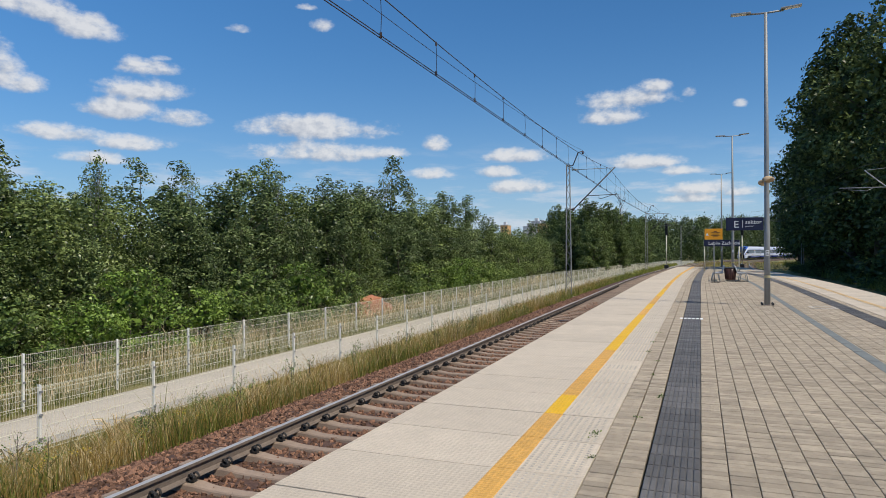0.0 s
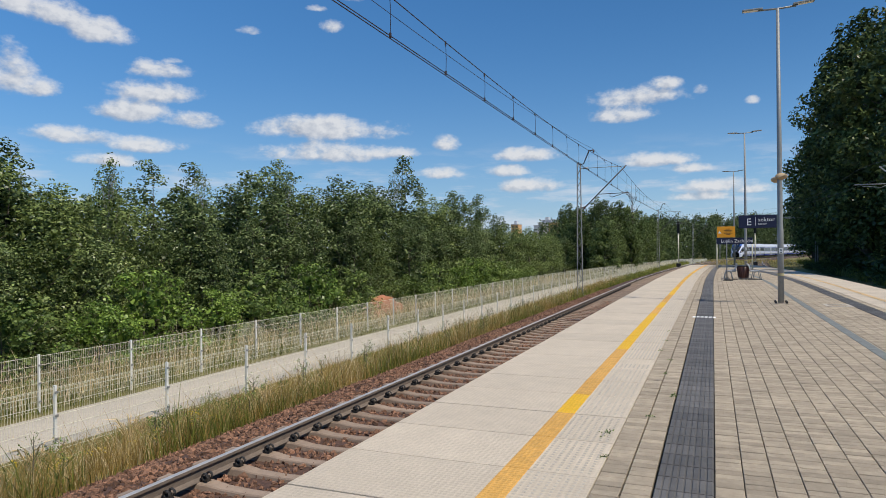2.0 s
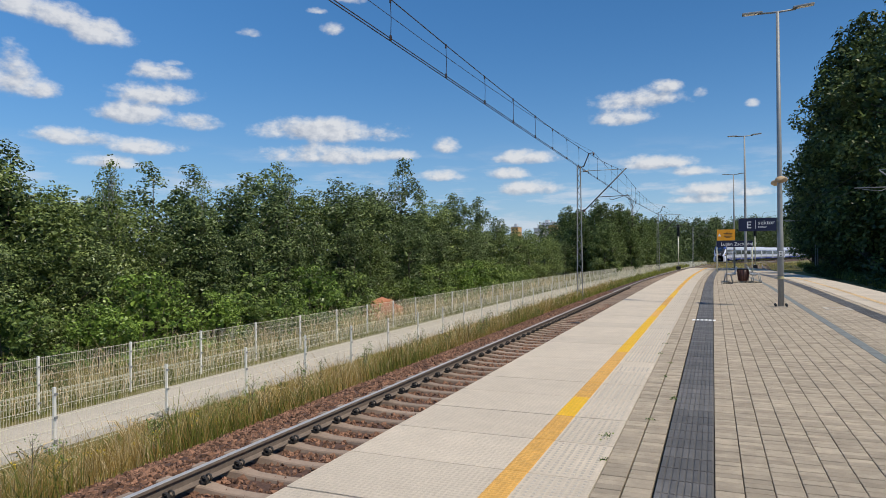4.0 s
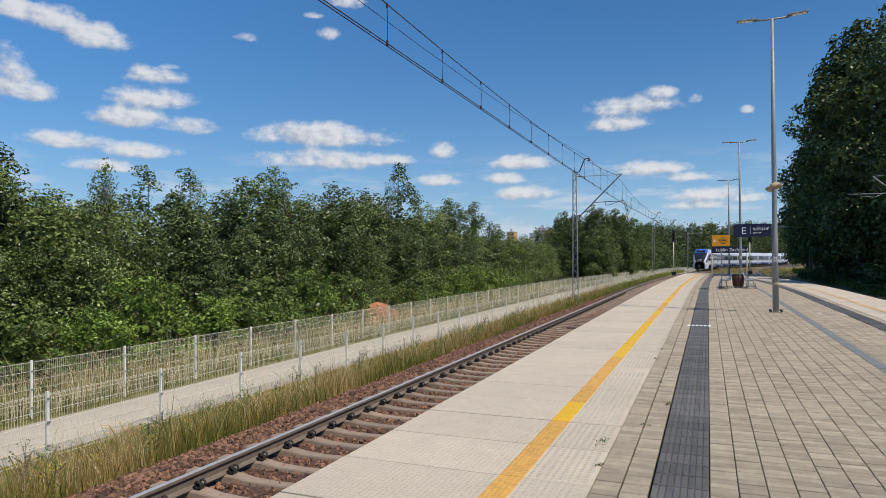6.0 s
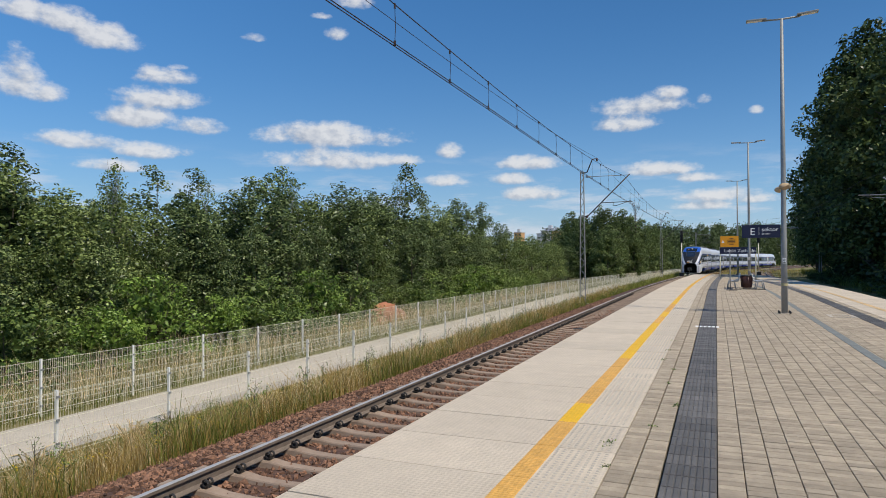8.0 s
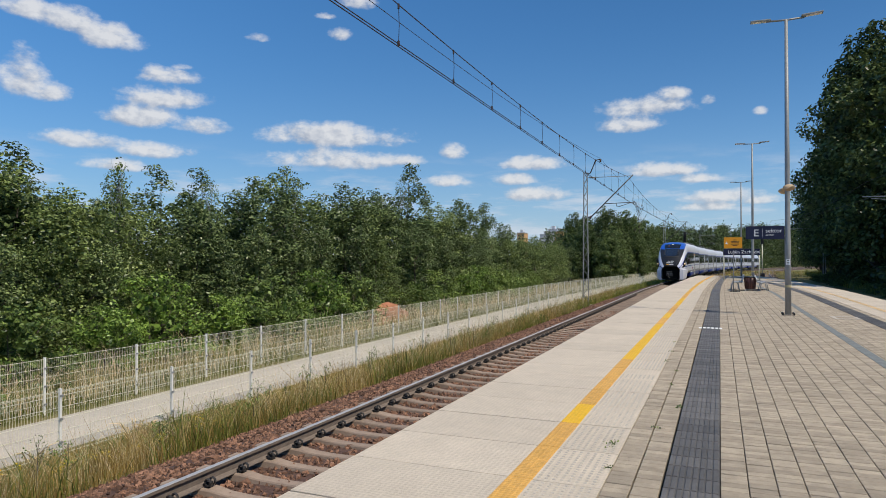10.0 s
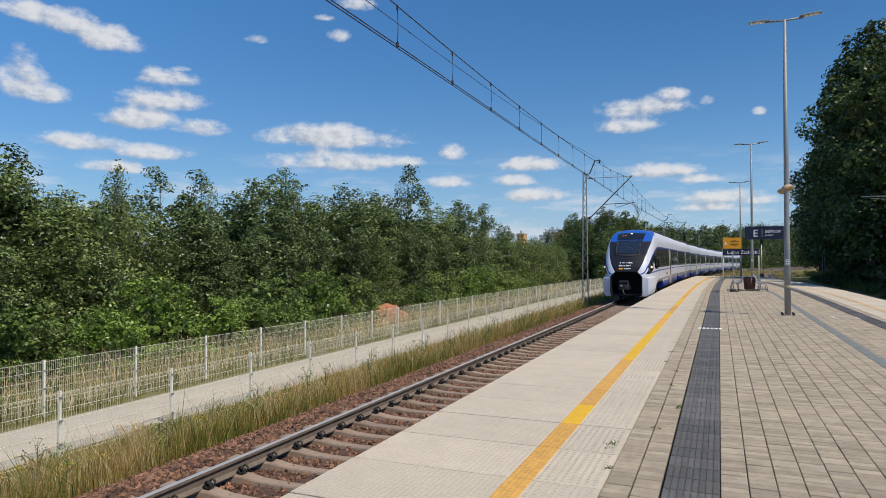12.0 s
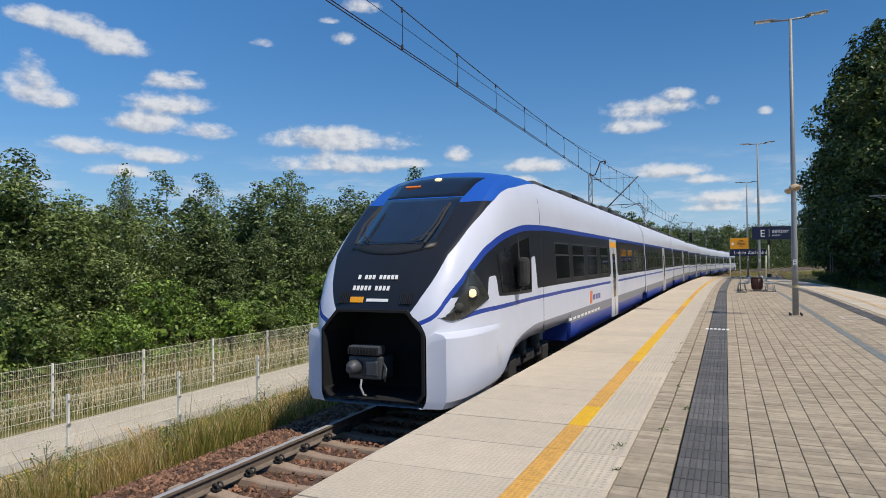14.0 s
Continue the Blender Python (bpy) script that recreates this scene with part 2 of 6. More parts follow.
def leaf_material(name, dark, light, dry=None, through_=0.2):
    """Leaves let some light through; each has its own green."""
    mt = bpy.data.materials.new(name)
    mt.use_nodes = True
    nt = mt.node_tree
    nt.nodes.clear()
    N, L = nt.nodes.new, nt.links.new
    geo, oi = N("ShaderNodeNewGeometry"), N("ShaderNodeObjectInfo")
    ramp = N("ShaderNodeValToRGB")
    e = ramp.color_ramp.elements
    e[0].color, e[1].color = (*dark, 1), (*light, 1)
    if dry:
        e[1].position = 0.75
        k = e.new(1.0)
        k.color = (*dry, 1)
    L(geo.outputs["Random Per Island"], ramp.inputs[0])
    hsv = N("ShaderNodeHueSaturation")
    mr = N("ShaderNodeMapRange")
    mr.inputs["To Min"].default_value, mr.inputs["To Max"].default_value = 0.70, 1.38
    L(oi.outputs["Random"], mr.inputs["Value"])
    L(mr.outputs[0], hsv.inputs["Value"])
    hu = N("ShaderNodeMapRange")
    hu.inputs["To Min"].default_value, hu.inputs["To Max"].default_value = 0.508, 0.493
    L(oi.outputs["Random"], hu.inputs["Value"])
    L(hu.outputs[0], hsv.inputs["Hue"])
    L(ramp.outputs[0], hsv.inputs["Color"])
    d, tr, gl, m1, m2, out = N("ShaderNodeBsdfDiffuse"), N("ShaderNodeBsdfTranslucent"), N("ShaderNodeBsdfGlossy"), N("ShaderNodeMixShader"), N("ShaderNodeMixShader"), N("ShaderNodeOutputMaterial")
    gl.inputs["Roughness"].default_value = 0.38
    m1.inputs[0].default_value, m2.inputs[0].default_value = through_, 0.03
    L(hsv.outputs[0], d.inputs[0]); L(hsv.outputs[0], tr.inputs[0])
    L(d.outputs[0], m1.inputs[1]); L(tr.outputs[0], m1.inputs[2])
    L(m1.outputs[0], m2.inputs[1]); L(gl.outputs[0], m2.inputs[2])
    L(m2.outputs[0], out.inputs[0])
    return mt


SLAB = material("cream_concrete", (0.57, 0.485, 0.38), 0.85, vary=0.08, scale=3, bump=0.5, bump_scale=140, obj_random=0.05, stain=0.14, pits=22)
YELLOW = material("yellow_paint", (0.70, 0.38, 0.085), 0.65, vary=0.2, stain=0.16, scale=9, bump=0.5, bump_scale=120, obj_random=0.08, pits=24)
YELLOW2 = material("fresh_yellow_paint", (0.80, 0.46, 0.012), 0.55, vary=0.08, scale=9, bump=0.4, bump_scale=120, pits=24)
YELLOW_WORN = material("worn_yellow_paint", (0.62, 0.43, 0.22), 0.75, vary=0.25, scale=5, bump=0.4, bump_scale=120, obj_random=0.15, stain=0.3)
STUDS = material("cream_studs", (0.47, 0.42, 0.35), 0.85, vary=0.10, scale=8, bump=0.3, bump_scale=120)
PAVER = material("grey_brown_paver", (0.355, 0.292, 0.214), 0.9, vary=0.2, scale=7, bump=0.7, bump_scale=200, island=0.17, obj_random=0.16, stain=0.25)
DARK_TILE = material("anthracite_tactile_tile", (0.112, 0.105, 0.098), 0.62, vary=0.25, scale=6, bump=0.4, bump_scale=180, obj_random=0.25, island=0.10, stain=0.2)
JOINT = material("joint_sand", (0.07, 0.058, 0.04), 0.95, vary=0.3, scale=20)
WHITE_PAINT = material("white_paint", (0.8, 0.79, 0.76), 0.6, vary=0.06, scale=12)
CONCRETE = material("concrete", (0.36, 0.31, 0.25), 0.9, vary=0.16, scale=7, bump=0.4, bump_scale=90, obj_random=0.1)
SLEEPER = material("brown_stained_sleeper_concrete", (0.29, 0.215, 0.16), 0.9, vary=0.2, scale=7, bump=0.4, bump_scale=90, obj_random=0.15)
STICKER = material("faded_sticker", (0.42, 0.36, 0.2), 0.7, vary=0.2)
RAIL_TOP = material("worn_rail_steel", (0.60, 0.57, 0.53), 0.55, 0.6, vary=0.08, scale=4)
# rust, darkened so that the colour carries the web's shadow side too
RAIL_RUST = material("rusty_rail_steel", (0.17, 0.135, 0.11), 0.8, 0.0, vary=0.25, scale=9, bump=0.3)
CLIP = material("black_clip", (0.03, 0.028, 0.027), 0.6, vary=0.3)
STONE = material("brown_ballast", (0.195, 0.103, 0.064), 0.95, vary=0.3, scale=30, island=0.65, bump=0.4)
BALLAST = material("ballast_bed", (0.085, 0.046, 0.033), 0.95, vary=0.4, scale=14, bump=1.0, bump_scale=28)
GRAVEL = material("pale_gravel", (0.51, 0.45, 0.37), 0.95, vary=0.2, scale=16, bump=1.0, bump_scale=45, stain=0.22)
SOIL = material("dry_grass_soil", (0.20, 0.165, 0.060), 0.95, vary=0.3, scale=0.9, colour2=(0.13, 0.135, 0.035), bump=0.8, bump_scale=40)
GALV = material("galvanised_steel", (0.27, 0.275, 0.275), 0.55, 0.2, vary=0.12, scale=9)
DRAIN = material("grey_drain_channel", (0.17, 0.185, 0.18), 0.8, vary=0.2, scale=5)
FENCE = material("galvanised_fence_wire", (0.74, 0.70, 0.56), 0.5, 0.0, vary=0.06, scale=9)
MAST = material("weathered_mast_steel", (0.30, 0.305, 0.30), 0.65, 0.2, vary=0.2, scale=3)
MAST_DARK = material("dark_cantilever_steel", (0.06, 0.06, 0.065), 0.6, 0.2, vary=0.2)
WIRE = material("catenary_copper", (0.045, 0.03, 0.03), 0.6, 0.3, vary=0.2)
NAVY = material("navy_sign", (0.004, 0.009, 0.045), 0.55, vary=0.05)
SIGN_WHITE = material("white_lettering", (0.82, 0.82, 0.82), 0.5, vary=0.03)
AMBER = material("amber_sign", (0.85, 0.36, 0.012), 0.5, vary=0.06)
BLACK = material("black_plastic", (0.015, 0.015, 0.016), 0.5, vary=0.3)
STEEL_LIGHT = material("brushed_bench_steel", (0.42, 0.43, 0.44), 0.45, 0.4, vary=0.1)
BROWN_BIN = material("brown_bin_paint", (0.07, 0.025, 0.02), 0.45, vary=0.15)
BARK = material("grey_bark", (0.10, 0.085, 0.065), 0.95, vary=0.4, scale=5, bump=0.8, bump_scale=25)
BIRCH = material("birch_bark", (0.30, 0.28, 0.25), 0.9, vary=0.35, scale=6, bump=0.4)
CLAY = material("red_clay_heap", (0.38, 0.16, 0.085), 0.95, vary=0.3, scale=3, bump=0.8, bump_scale=18)
LEAF_A = leaf_material("poplar_leaf", (0.020, 0.044, 0.014), (0.235, 0.300, 0.112))
LEAF_E = leaf_material("hazel_leaf", (0.040, 0.080, 0.018), (0.270, 0.360, 0.090))
LEAF_B = leaf_material("birch_leaf", (0.036, 0.064, 0.018), (0.255, 0.320, 0.100))
LEAF_C = leaf_material("maple_leaf", (0.045, 0.098, 0.016), (0.240, 0.350, 0.070))
# lit and shaded copies of one oak leaf: light and shade sit in the colour
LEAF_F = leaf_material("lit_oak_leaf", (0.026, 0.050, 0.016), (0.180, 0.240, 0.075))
LEAF_SHADED = leaf_material("shaded_leaf", (0.024, 0.042, 0.013), (0.145, 0.190, 0.058))
GRASS_DRY = leaf_material("dry_grass", (0.25, 0.15, 0.036), (0.70, 0.47, 0.155), (0.90, 0.72, 0.38), through_=0.5)
GRASS_GREEN = leaf_material("green_grass", (0.09, 0.115, 0.020), (0.36, 0.37, 0.075), through_=0.5)
GRASS_FIELD = leaf_material("field_grass", (0.10, 0.095, 0.018), (0.42, 0.34, 0.095), (0.62, 0.47, 0.19), through_=0.4)
STRAW = leaf_material("pale_straw", (0.62, 0.48, 0.24), (0.95, 0.82, 0.55), through_=0.4)


# ---- lines of the track: straight, then a long curve to the right
TRACK_X, CURVE_START, CURVE_R, RAIL_Z = -4.80, 44.6, 1190.0, -0.70


def survey():
    """Rows of (s, x, y, heading) along the track: straight, a wide curve, then a tighter one."""
    rows, x, y, h, s = [], TRACK_X, -60.0, 0.0, -60.0
    while s < 520:
        rows.append((s, x, y, h))
        k = 0.0 if s < CURVE_START else (1 / CURVE_R if s < 165 else 1 / 500)
        x, y, h, s = x + math.sin(h + k / 2) , y + math.cos(h + k / 2), h + k, s + 1.0
    return np.array(rows)


LINE = survey()


def along(s, off=0.0):
    """Place and heading at s metres along the track, off metres to its right."""
    x, y, h = (float(np.interp(s, LINE[:, 0], LINE[:, k])) for k in (1, 2, 3))
    return x + off * math.cos(h), y - off * math.sin(h), h


def bend(y):
    return float(np.interp(y, LINE[:, 2], LINE[:, 1])) - TRACK_X


def dip(y):
    """The line falls gently away beyond the platform."""
    return -0.0052 * min(max(0.0, y - 55.0), 190.0)


def left_line(x, y):
    """Lines of the platform's left half follow the track's bend."""
    return x + max(0.0, y - 33.0) ** 2 * 0.00062


def right_line(x, y):
    return x - max(0.0, y - 33.0) ** 2 * 0.0021


def second_track(y):
    if y < 28:
        return 8.05
    return 8.05 - (min(y, 75) - 28) ** 2 * 0.0012 + (0 if y < 75 else (bend(y) - bend(75)) * 1.0 - (y - 75) * 0.012)


PLAT_END = 71.0


def ground_sheet():
    """One sheet to the horizon: low beside the line, a bank up to the tracks."""
    prof = [(-2500, -1.7), (-600, -1.7), (-120, -1.7), (-60, -1.7), (-40, -1.7), (-30, -1.72), (-24, -1.72), (-19, -1.72), (-16, -1.72), (-14.1, -1.76), (-13.6, -1.72), (-10.6, -1.68), (-10.0, -1.66), (-8.6, -1.52),
            (-7.4, -1.20), (-6, -1.08), (-3.0, -1.08), (0, -1.08), (3, -1.08), (7, -1.08), (10.5, -1.0), (13, -0.6), (20, 0.6), (40, 1.2), (120, 1.5), (600, 1.5), (2500, 1.5)]
    ys = [-400, -100, -40, -15, -5, 0] + [4 * i for i in range(1, 40)] + [170, 190, 220, 260, 320, 420, 600, 1000, 2500]
    vs, fs = [], []
    for y in ys:
        for x, z in prof:
            k = 0 if abs(x) > 500 else 1
            wob = 0.06 * noise.noise((x * 0.3, y * 0.3, 0)) if not -8 < x < 9 else 0
            vs.append((x + k * bend(min(y, 320)), y, z + wob + dip(y)))
    n = len(prof)
    for i in range(len(ys) - 1):
        for k in range(n - 1):
            fs.append((i * n + k, i * n + k + 1, (i + 1) * n + k + 1, (i + 1) * n + k))
    return tagged(soup("ground", vs, fs, SOIL, smooth=True), "dry grassy ground falling away beside the railway", "ground", kind="structure")


def footpath():
    rows = [(-13.15, -1.70), (-13.05, -1.655), (-12.0, -1.63), (-10.95, -1.65), (-10.7, -1.70)]
    vs, fs = sweep([(x - TRACK_X, z + 0.02) for x, z in rows], [along(s) for s in range(-20, 240, 4)], closed=False)
    return tagged(soup("footpath", vs, fs, GRAVEL, smooth=True), "pale gravel footpath between two wire fences", "path", kind="structure")


def stones(name, n, xs, ys, zf, size, parent, rng, label):
    """Loose stones: squashed, chipped octahedra lying on zf(x)."""
    base = np.array([(1, 0, 0), (-1, 0, 0), (0, 1, 0), (0, -1, 0), (0, 0, 1), (0, 0, -1)], float)
    tri = np.array([(0, 2, 4), (2, 1, 4), (1, 3, 4), (3, 0, 4), (2, 0, 5), (1, 2, 5), (3, 1, 5), (0, 3, 5)])
    u = rng.random(n)
    y = ys[0] + (ys[1] - ys[0]) * u ** 1.25
    x = rng.uniform(xs[0], xs[1], n)
    q = rng.normal(size=(n, 3, 3))
    q, _ = np.linalg.qr(q)
    sc = rng.uniform(0.55, 1.25, (n, 1, 3)) * size * 1.28 * rng.uniform(0.7, 1.3, (n, 1, 1)) * (1 + 0.5 * u)[:, None, None]
    v = (base[None] * (1 + rng.uniform(-0.35, 0.25, (n, 6, 1))) * sc) @ q
    z = zf(x) + rng.uniform(-0.2, 0.5, n) * size
    v += np.stack([x + np.array([bend(t) for t in y]), y, z], -1)[:, None]
    f = (tri[None] + (np.arange(n) * 6)[:, None, None]).reshape(-1, 3)
    return tagged(soup(name, v.reshape(-1, 3), f, STONE, parent), label, kind="stuff")


def rail_profile(cx):
    """A flat-bottomed rail, 172 mm high, its foot on the sleepers."""
    z = RAIL_Z
    half = [(0.036, z - 0.004), (0.036, z - 0.038), (0.010, z - 0.052), (0.009, z - 0.14), (0.030, z - 0.155), (0.075, z - 0.163), (0.075, z - 0.172)]
    pts = [(0.028, z)] + half
    return [(cx + a, b) for a, b in pts] + [(cx - a, b) for a, b in pts[::-1]]


def sleeper_mesh():
    """Concrete sleeper, 2.6 m, waisted in the middle."""
    bm = bare()
    secs = [(-1.30, 0.135, 0.16), (-1.28, 0.14, 0.19), (-0.95, 0.14, 0.20), (-0.75, 0.14, 0.205), (-0.55, 0.135, 0.20), (-0.35, 0.115, 0.175), (0, 0.11, 0.165)]
    secs = secs + [(-x, w, h) for x, w, h in secs[-2::-1]]
    rings = []
    for x, w, h in secs:
        rings.append([bm.verts.new((x, a, b)) for a, b in ((-w, 0), (w, 0), (w * 0.72, h - 0.015), (w * 0.62, h), (-w * 0.62, h), (-w * 0.72, h - 0.015))])
    for a, b in zip(rings, rings[1:]):
        for k in range(6):
            bm.faces.new((a[k], b[k], b[(k + 1) % 6], a[(k + 1) % 6]))
    bm.faces.new(rings[0]); bm.faces.new(rings[-1][::-1])
    bmesh.ops.recalc_face_normals(bm, faces=bm.faces[:])
    me = bpy.data.meshes.new("sleeper")
    bm.to_mesh(me); bm.free()
    me.materials.append(SLEEPER)
    return me


def clip_mesh():
    """Spring clip: a bent bar loop on a shoulder, beside the rail foot."""
    bm = bare()
    for y in (-0.034, 0.034):
        ring = [(-0.012 + 0.036 * math.cos(k * 0.785), y, 0.056 + 0.036 * math.sin(k * 0.785)) for k in range(9)]
        tube(bm, ring, 0.0125, 5, caps=False)
        tube(bm, [(-0.012, y, 0.022), (0.06, y * 0.6, 0.026)], 0.0125, 5)
    box(bm, -0.03, 0.03, -0.022, 0.022, 0.0, 0.06)
    me = bpy.data.meshes.new("clip")
    bm.to_mesh(me); bm.free()
    me.materials.append(CLIP)
    return me


def railway(name, label, line, s0, s1, detailed):
    tr = thing(name, label, "railway track", kind="structure")
    path = [line(s) for s in s0_s1(s0, s1, 2.0)]
    for side in (-0.7535, 0.7535):
        vs, fs = sweep(rail_profile(side), path)
        n = len(rail_profile(side))
        r = soup("rail", vs, fs, [RAIL_RUST, RAIL_TOP], tr, "worn steel rail with a bright running surface")
        idx = np.zeros(len(fs), int)
        k = np.arange(len(fs)) % n
        idx[(k == n - 1) | (k == 0) | (k == n - 2)] = 1
        r.data.polygons.foreach_set("material_index", idx)
    # bed
    prof = [(-3.05, -1.36), (-1.75, RAIL_Z - 0.23), (-1.35, RAIL_Z - 0.23), (-1.2, RAIL_Z - 0.255), (1.2, RAIL_Z - 0.255), (1.62, RAIL_Z - 0.22), (1.9, -1.12)]
    vs, fs = sweep(prof, path, closed=False)
    soup("ballast_bed", vs, fs, BALLAST, tr, "brown crushed-stone ballast bed", smooth=True)
    sm, cm = sleeper_mesh(), clip_mesh()
    s = s0
    rest_v, rest_f = [], []
    while s < min(s1, 190):
        x, y, h = line(s)
        m = Matrix.Translation((x, y, RAIL_Z - 0.172 - 0.203 + dip(y))) @ Matrix.Rotation(-h, 4, "Z")
        if detailed and s < 110:
            sl = part_mesh("sleeper", sm, None, tr)
            sl.matrix_local = m
            if s < 48:
                for cx, flip in ((-0.7535 + 0.105, 1), (-0.7535 - 0.105, -1), (0.7535 - 0.105, -1)):
                    if cx > 0 and s > 8:
                        continue
                    c = part_mesh("rail_clip", cm, None, sl)
                    c.matrix_local = Matrix.Translation((cx + 0.02 * flip, 0, 0.203)) @ Matrix.Diagonal((-flip * 1.1, 1.15, 1.1, 1))
        else:
            b = len(rest_v)
            rest_v += [m @ Vector((a, c, d)) for a, c, d in ((-1.3, -0.13, 0.2), (1.3, -0.13, 0.2), (1.3, 0.13, 0.2), (-1.3, 0.13, 0.2), (-1.3, -0.15, 0), (1.3, -0.15, 0), (1.3, 0.15, 0), (-1.3, 0.15, 0))]
            rest_f += [[b + i for i in f] for f in ((0, 1, 2, 3), (4, 5, 1, 0), (7, 3, 2, 6), (4, 0, 3, 7), (5, 6, 2, 1))]
        s += 0.57
    if rest_v:
        tagged(soup("far_sleepers", rest_v, rest_f, SLEEPER, tr, "concrete sleepers"), kind="stuff")
    return tr


def s0_s1(a, b, step):
    n = max(2, int(round((b - a) / step)) + 1)
    return [a + (b - a) * i / (n - 1) for i in range(n)]


def second_line(y):
    d = 0.5
    return second_track(y), y, math.atan2(second_track(y + d) - second_track(y - d), 2 * d)


ground_sheet()
footpath()
track_main = railway("track_near", "single railway track of steel rails on concrete sleepers in brown ballast", along, -18.0, 420.0, True)
track_two = railway("track_far", "second railway track curving away behind the platform", second_line, -18.0, 330.0, False)
rng = np.random.default_rng(5)
stones("ballast_stone", 24000, (-7.5, -5.75), (1.5, 44), lambda x: np.where(x < -6.55, -0.94 - (-6.55 - x) * 0.32, -0.935), 0.029, track_main, rng, "loose brown crushed stones on the ballast shoulder")
stones("ballast_stone", 12000, (-5.5, -3.4), (1.5, 34), lambda x: np.full_like(x, -0.952), 0.028, track_main, rng, "loose brown crushed stones between the sleepers")

# ---- platform
EDGE_L, EDGE_R = -3.02, 6.35
PITCH = 0.95
Y0 = 4.155 - 3 * PITCH


def platform_body():
    pf = thing("platform", "island platform with cream edge slabs and grey paving stones", "platform", kind="structure")
    ys = s0_s1(-18, PLAT_END, 1.0)
    vs, fs = [], []
    for y in ys:
        a, b = left_line(EDGE_L + 0.10, y), right_line(EDGE_R - 0.10, y)
        vs += [(a, y, -1.15), (a, y, -0.06), (b, y, -0.06), (b, y, -1.15)]
    for i in range(len(ys) - 1):
        fs += [(4 * i + k, 4 * i + k + 1, 4 * i + k + 5, 4 * i + k + 4) for k in range(3)]
    fs += [(0, 3, 2, 1), tuple(4 * (len(ys) - 1) + k for k in range(4))]
    soup("bed", vs, fs, JOINT, pf, "dark sand bed and concrete side walls under the paving")
    return pf


def slab_piece(x0, x1, y0, y1, line, z0=-0.22, z1=0.0, gap=0.008):
    """Corners of a slab between two lines of the platform, with a small chamfer."""
    c = 0.004
    y0, y1 = y0 + gap, y1 - gap
    lo = [(line(x0, y0), y0), (line(x1, y0), y0), (line(x1, y1), y1), (line(x0, y1), y1)]
    cx, cy = sum(p[0] for p in lo) / 4, sum(p[1] for p in lo) / 4
    hi = [(x + (c if x < cx else -c), y + (c if y < cy else -c)) for x, y in lo]
    v = [(x, y, z0) for x, y in lo] + [(x, y, z1 - c) for x, y in lo] + [(x, y, z1) for x, y in hi]
    f = [(8, 9, 10, 11)] + [(a, (a + 1) % 4, 4 + (a + 1) % 4, 4 + a) for a in range(4)] + [(4 + a, 4 + (a + 1) % 4, 8 + (a + 1) % 4, 8 + a) for a in range(4)]
    return v, f


def add(vs, fs, v, f):
    b = len(vs)
    vs += v
    fs += [tuple(b + i for i in q) for q in f]


def edge_row(pf, x0, x1, line, y_from, y_to, yel0, yel1, worn=False):
    n = int((y_to - y_from) / PITCH)
    rnd = random.Random(3)
    for i in range(n):
        ya = y_from + i * PITCH
        v, f = slab_piece(x0, x1, ya, ya + PITCH, line, z1=rnd.uniform(-0.002, 0.002), gap=0.010)
        s = soup("edge_slab", v, f, SLAB, pf)
        v, f = slab_piece(yel0, yel1, ya, ya + PITCH, line, z0=-0.01, z1=0.005, gap=0.004)
        fresh = (6.9 < ya < 7.8 or 11.6 < ya < 17.6) if ya < 20 else rnd.random() < 0.5
        soup("yellow_stripe", v, f, YELLOW_WORN if worn else YELLOW2 if fresh else YELLOW, s, "painted yellow safety stripe")


def stud_field(pf, x0, x1, y0, y1):
    """Raised rows of truncated studs on the safety band."""
    vs, fs = [], []
    y = y0
    while y < y1:
        j = ((y - Y0) / PITCH) % 1.0
        if 0.05 < j < 0.95:
            x = x0
            while x < x1:
                r = 0.014
                a = [(x - r, y - r, 0.0), (x + r, y - r, 0.0), (x + r, y + r, 0.0), (x - r, y + r, 0.0)]
                b = [(x + (p - x) * 0.6, y + (q - y) * 0.6, 0.006) for p, q, _ in a]
                add(vs, fs, a + b, [(4, 5, 6, 7), (0, 1, 5, 4), (1, 2, 6, 5), (2, 3, 7, 6), (3, 0, 4, 7)])
                x += 0.062
        y += 0.062
    tagged(soup("studs", vs, fs, STUDS, pf, "raised tactile studs on the platform edge slabs"), kind="stuff")
    vs, fs = [], []
    for x in (x0 + 0.02 + 0.055 * k for k in range(9)):
        for i in range(int((PLAT_END - y1) / PITCH) - 1):
            ya = Y0 + PITCH * (int((y1 - Y0) / PITCH) + 1 + i) + 0.04
            v, f = slab_piece(x, x + 0.025, ya, ya + PITCH - 0.08, left_line, z0=-0.01, z1=0.006, gap=0)
            add(vs, fs, v, f)
    tagged(soup("ribs", vs, fs, STUDS, pf, "raised tactile ribs on the platform edge slabs"), kind="stuff")


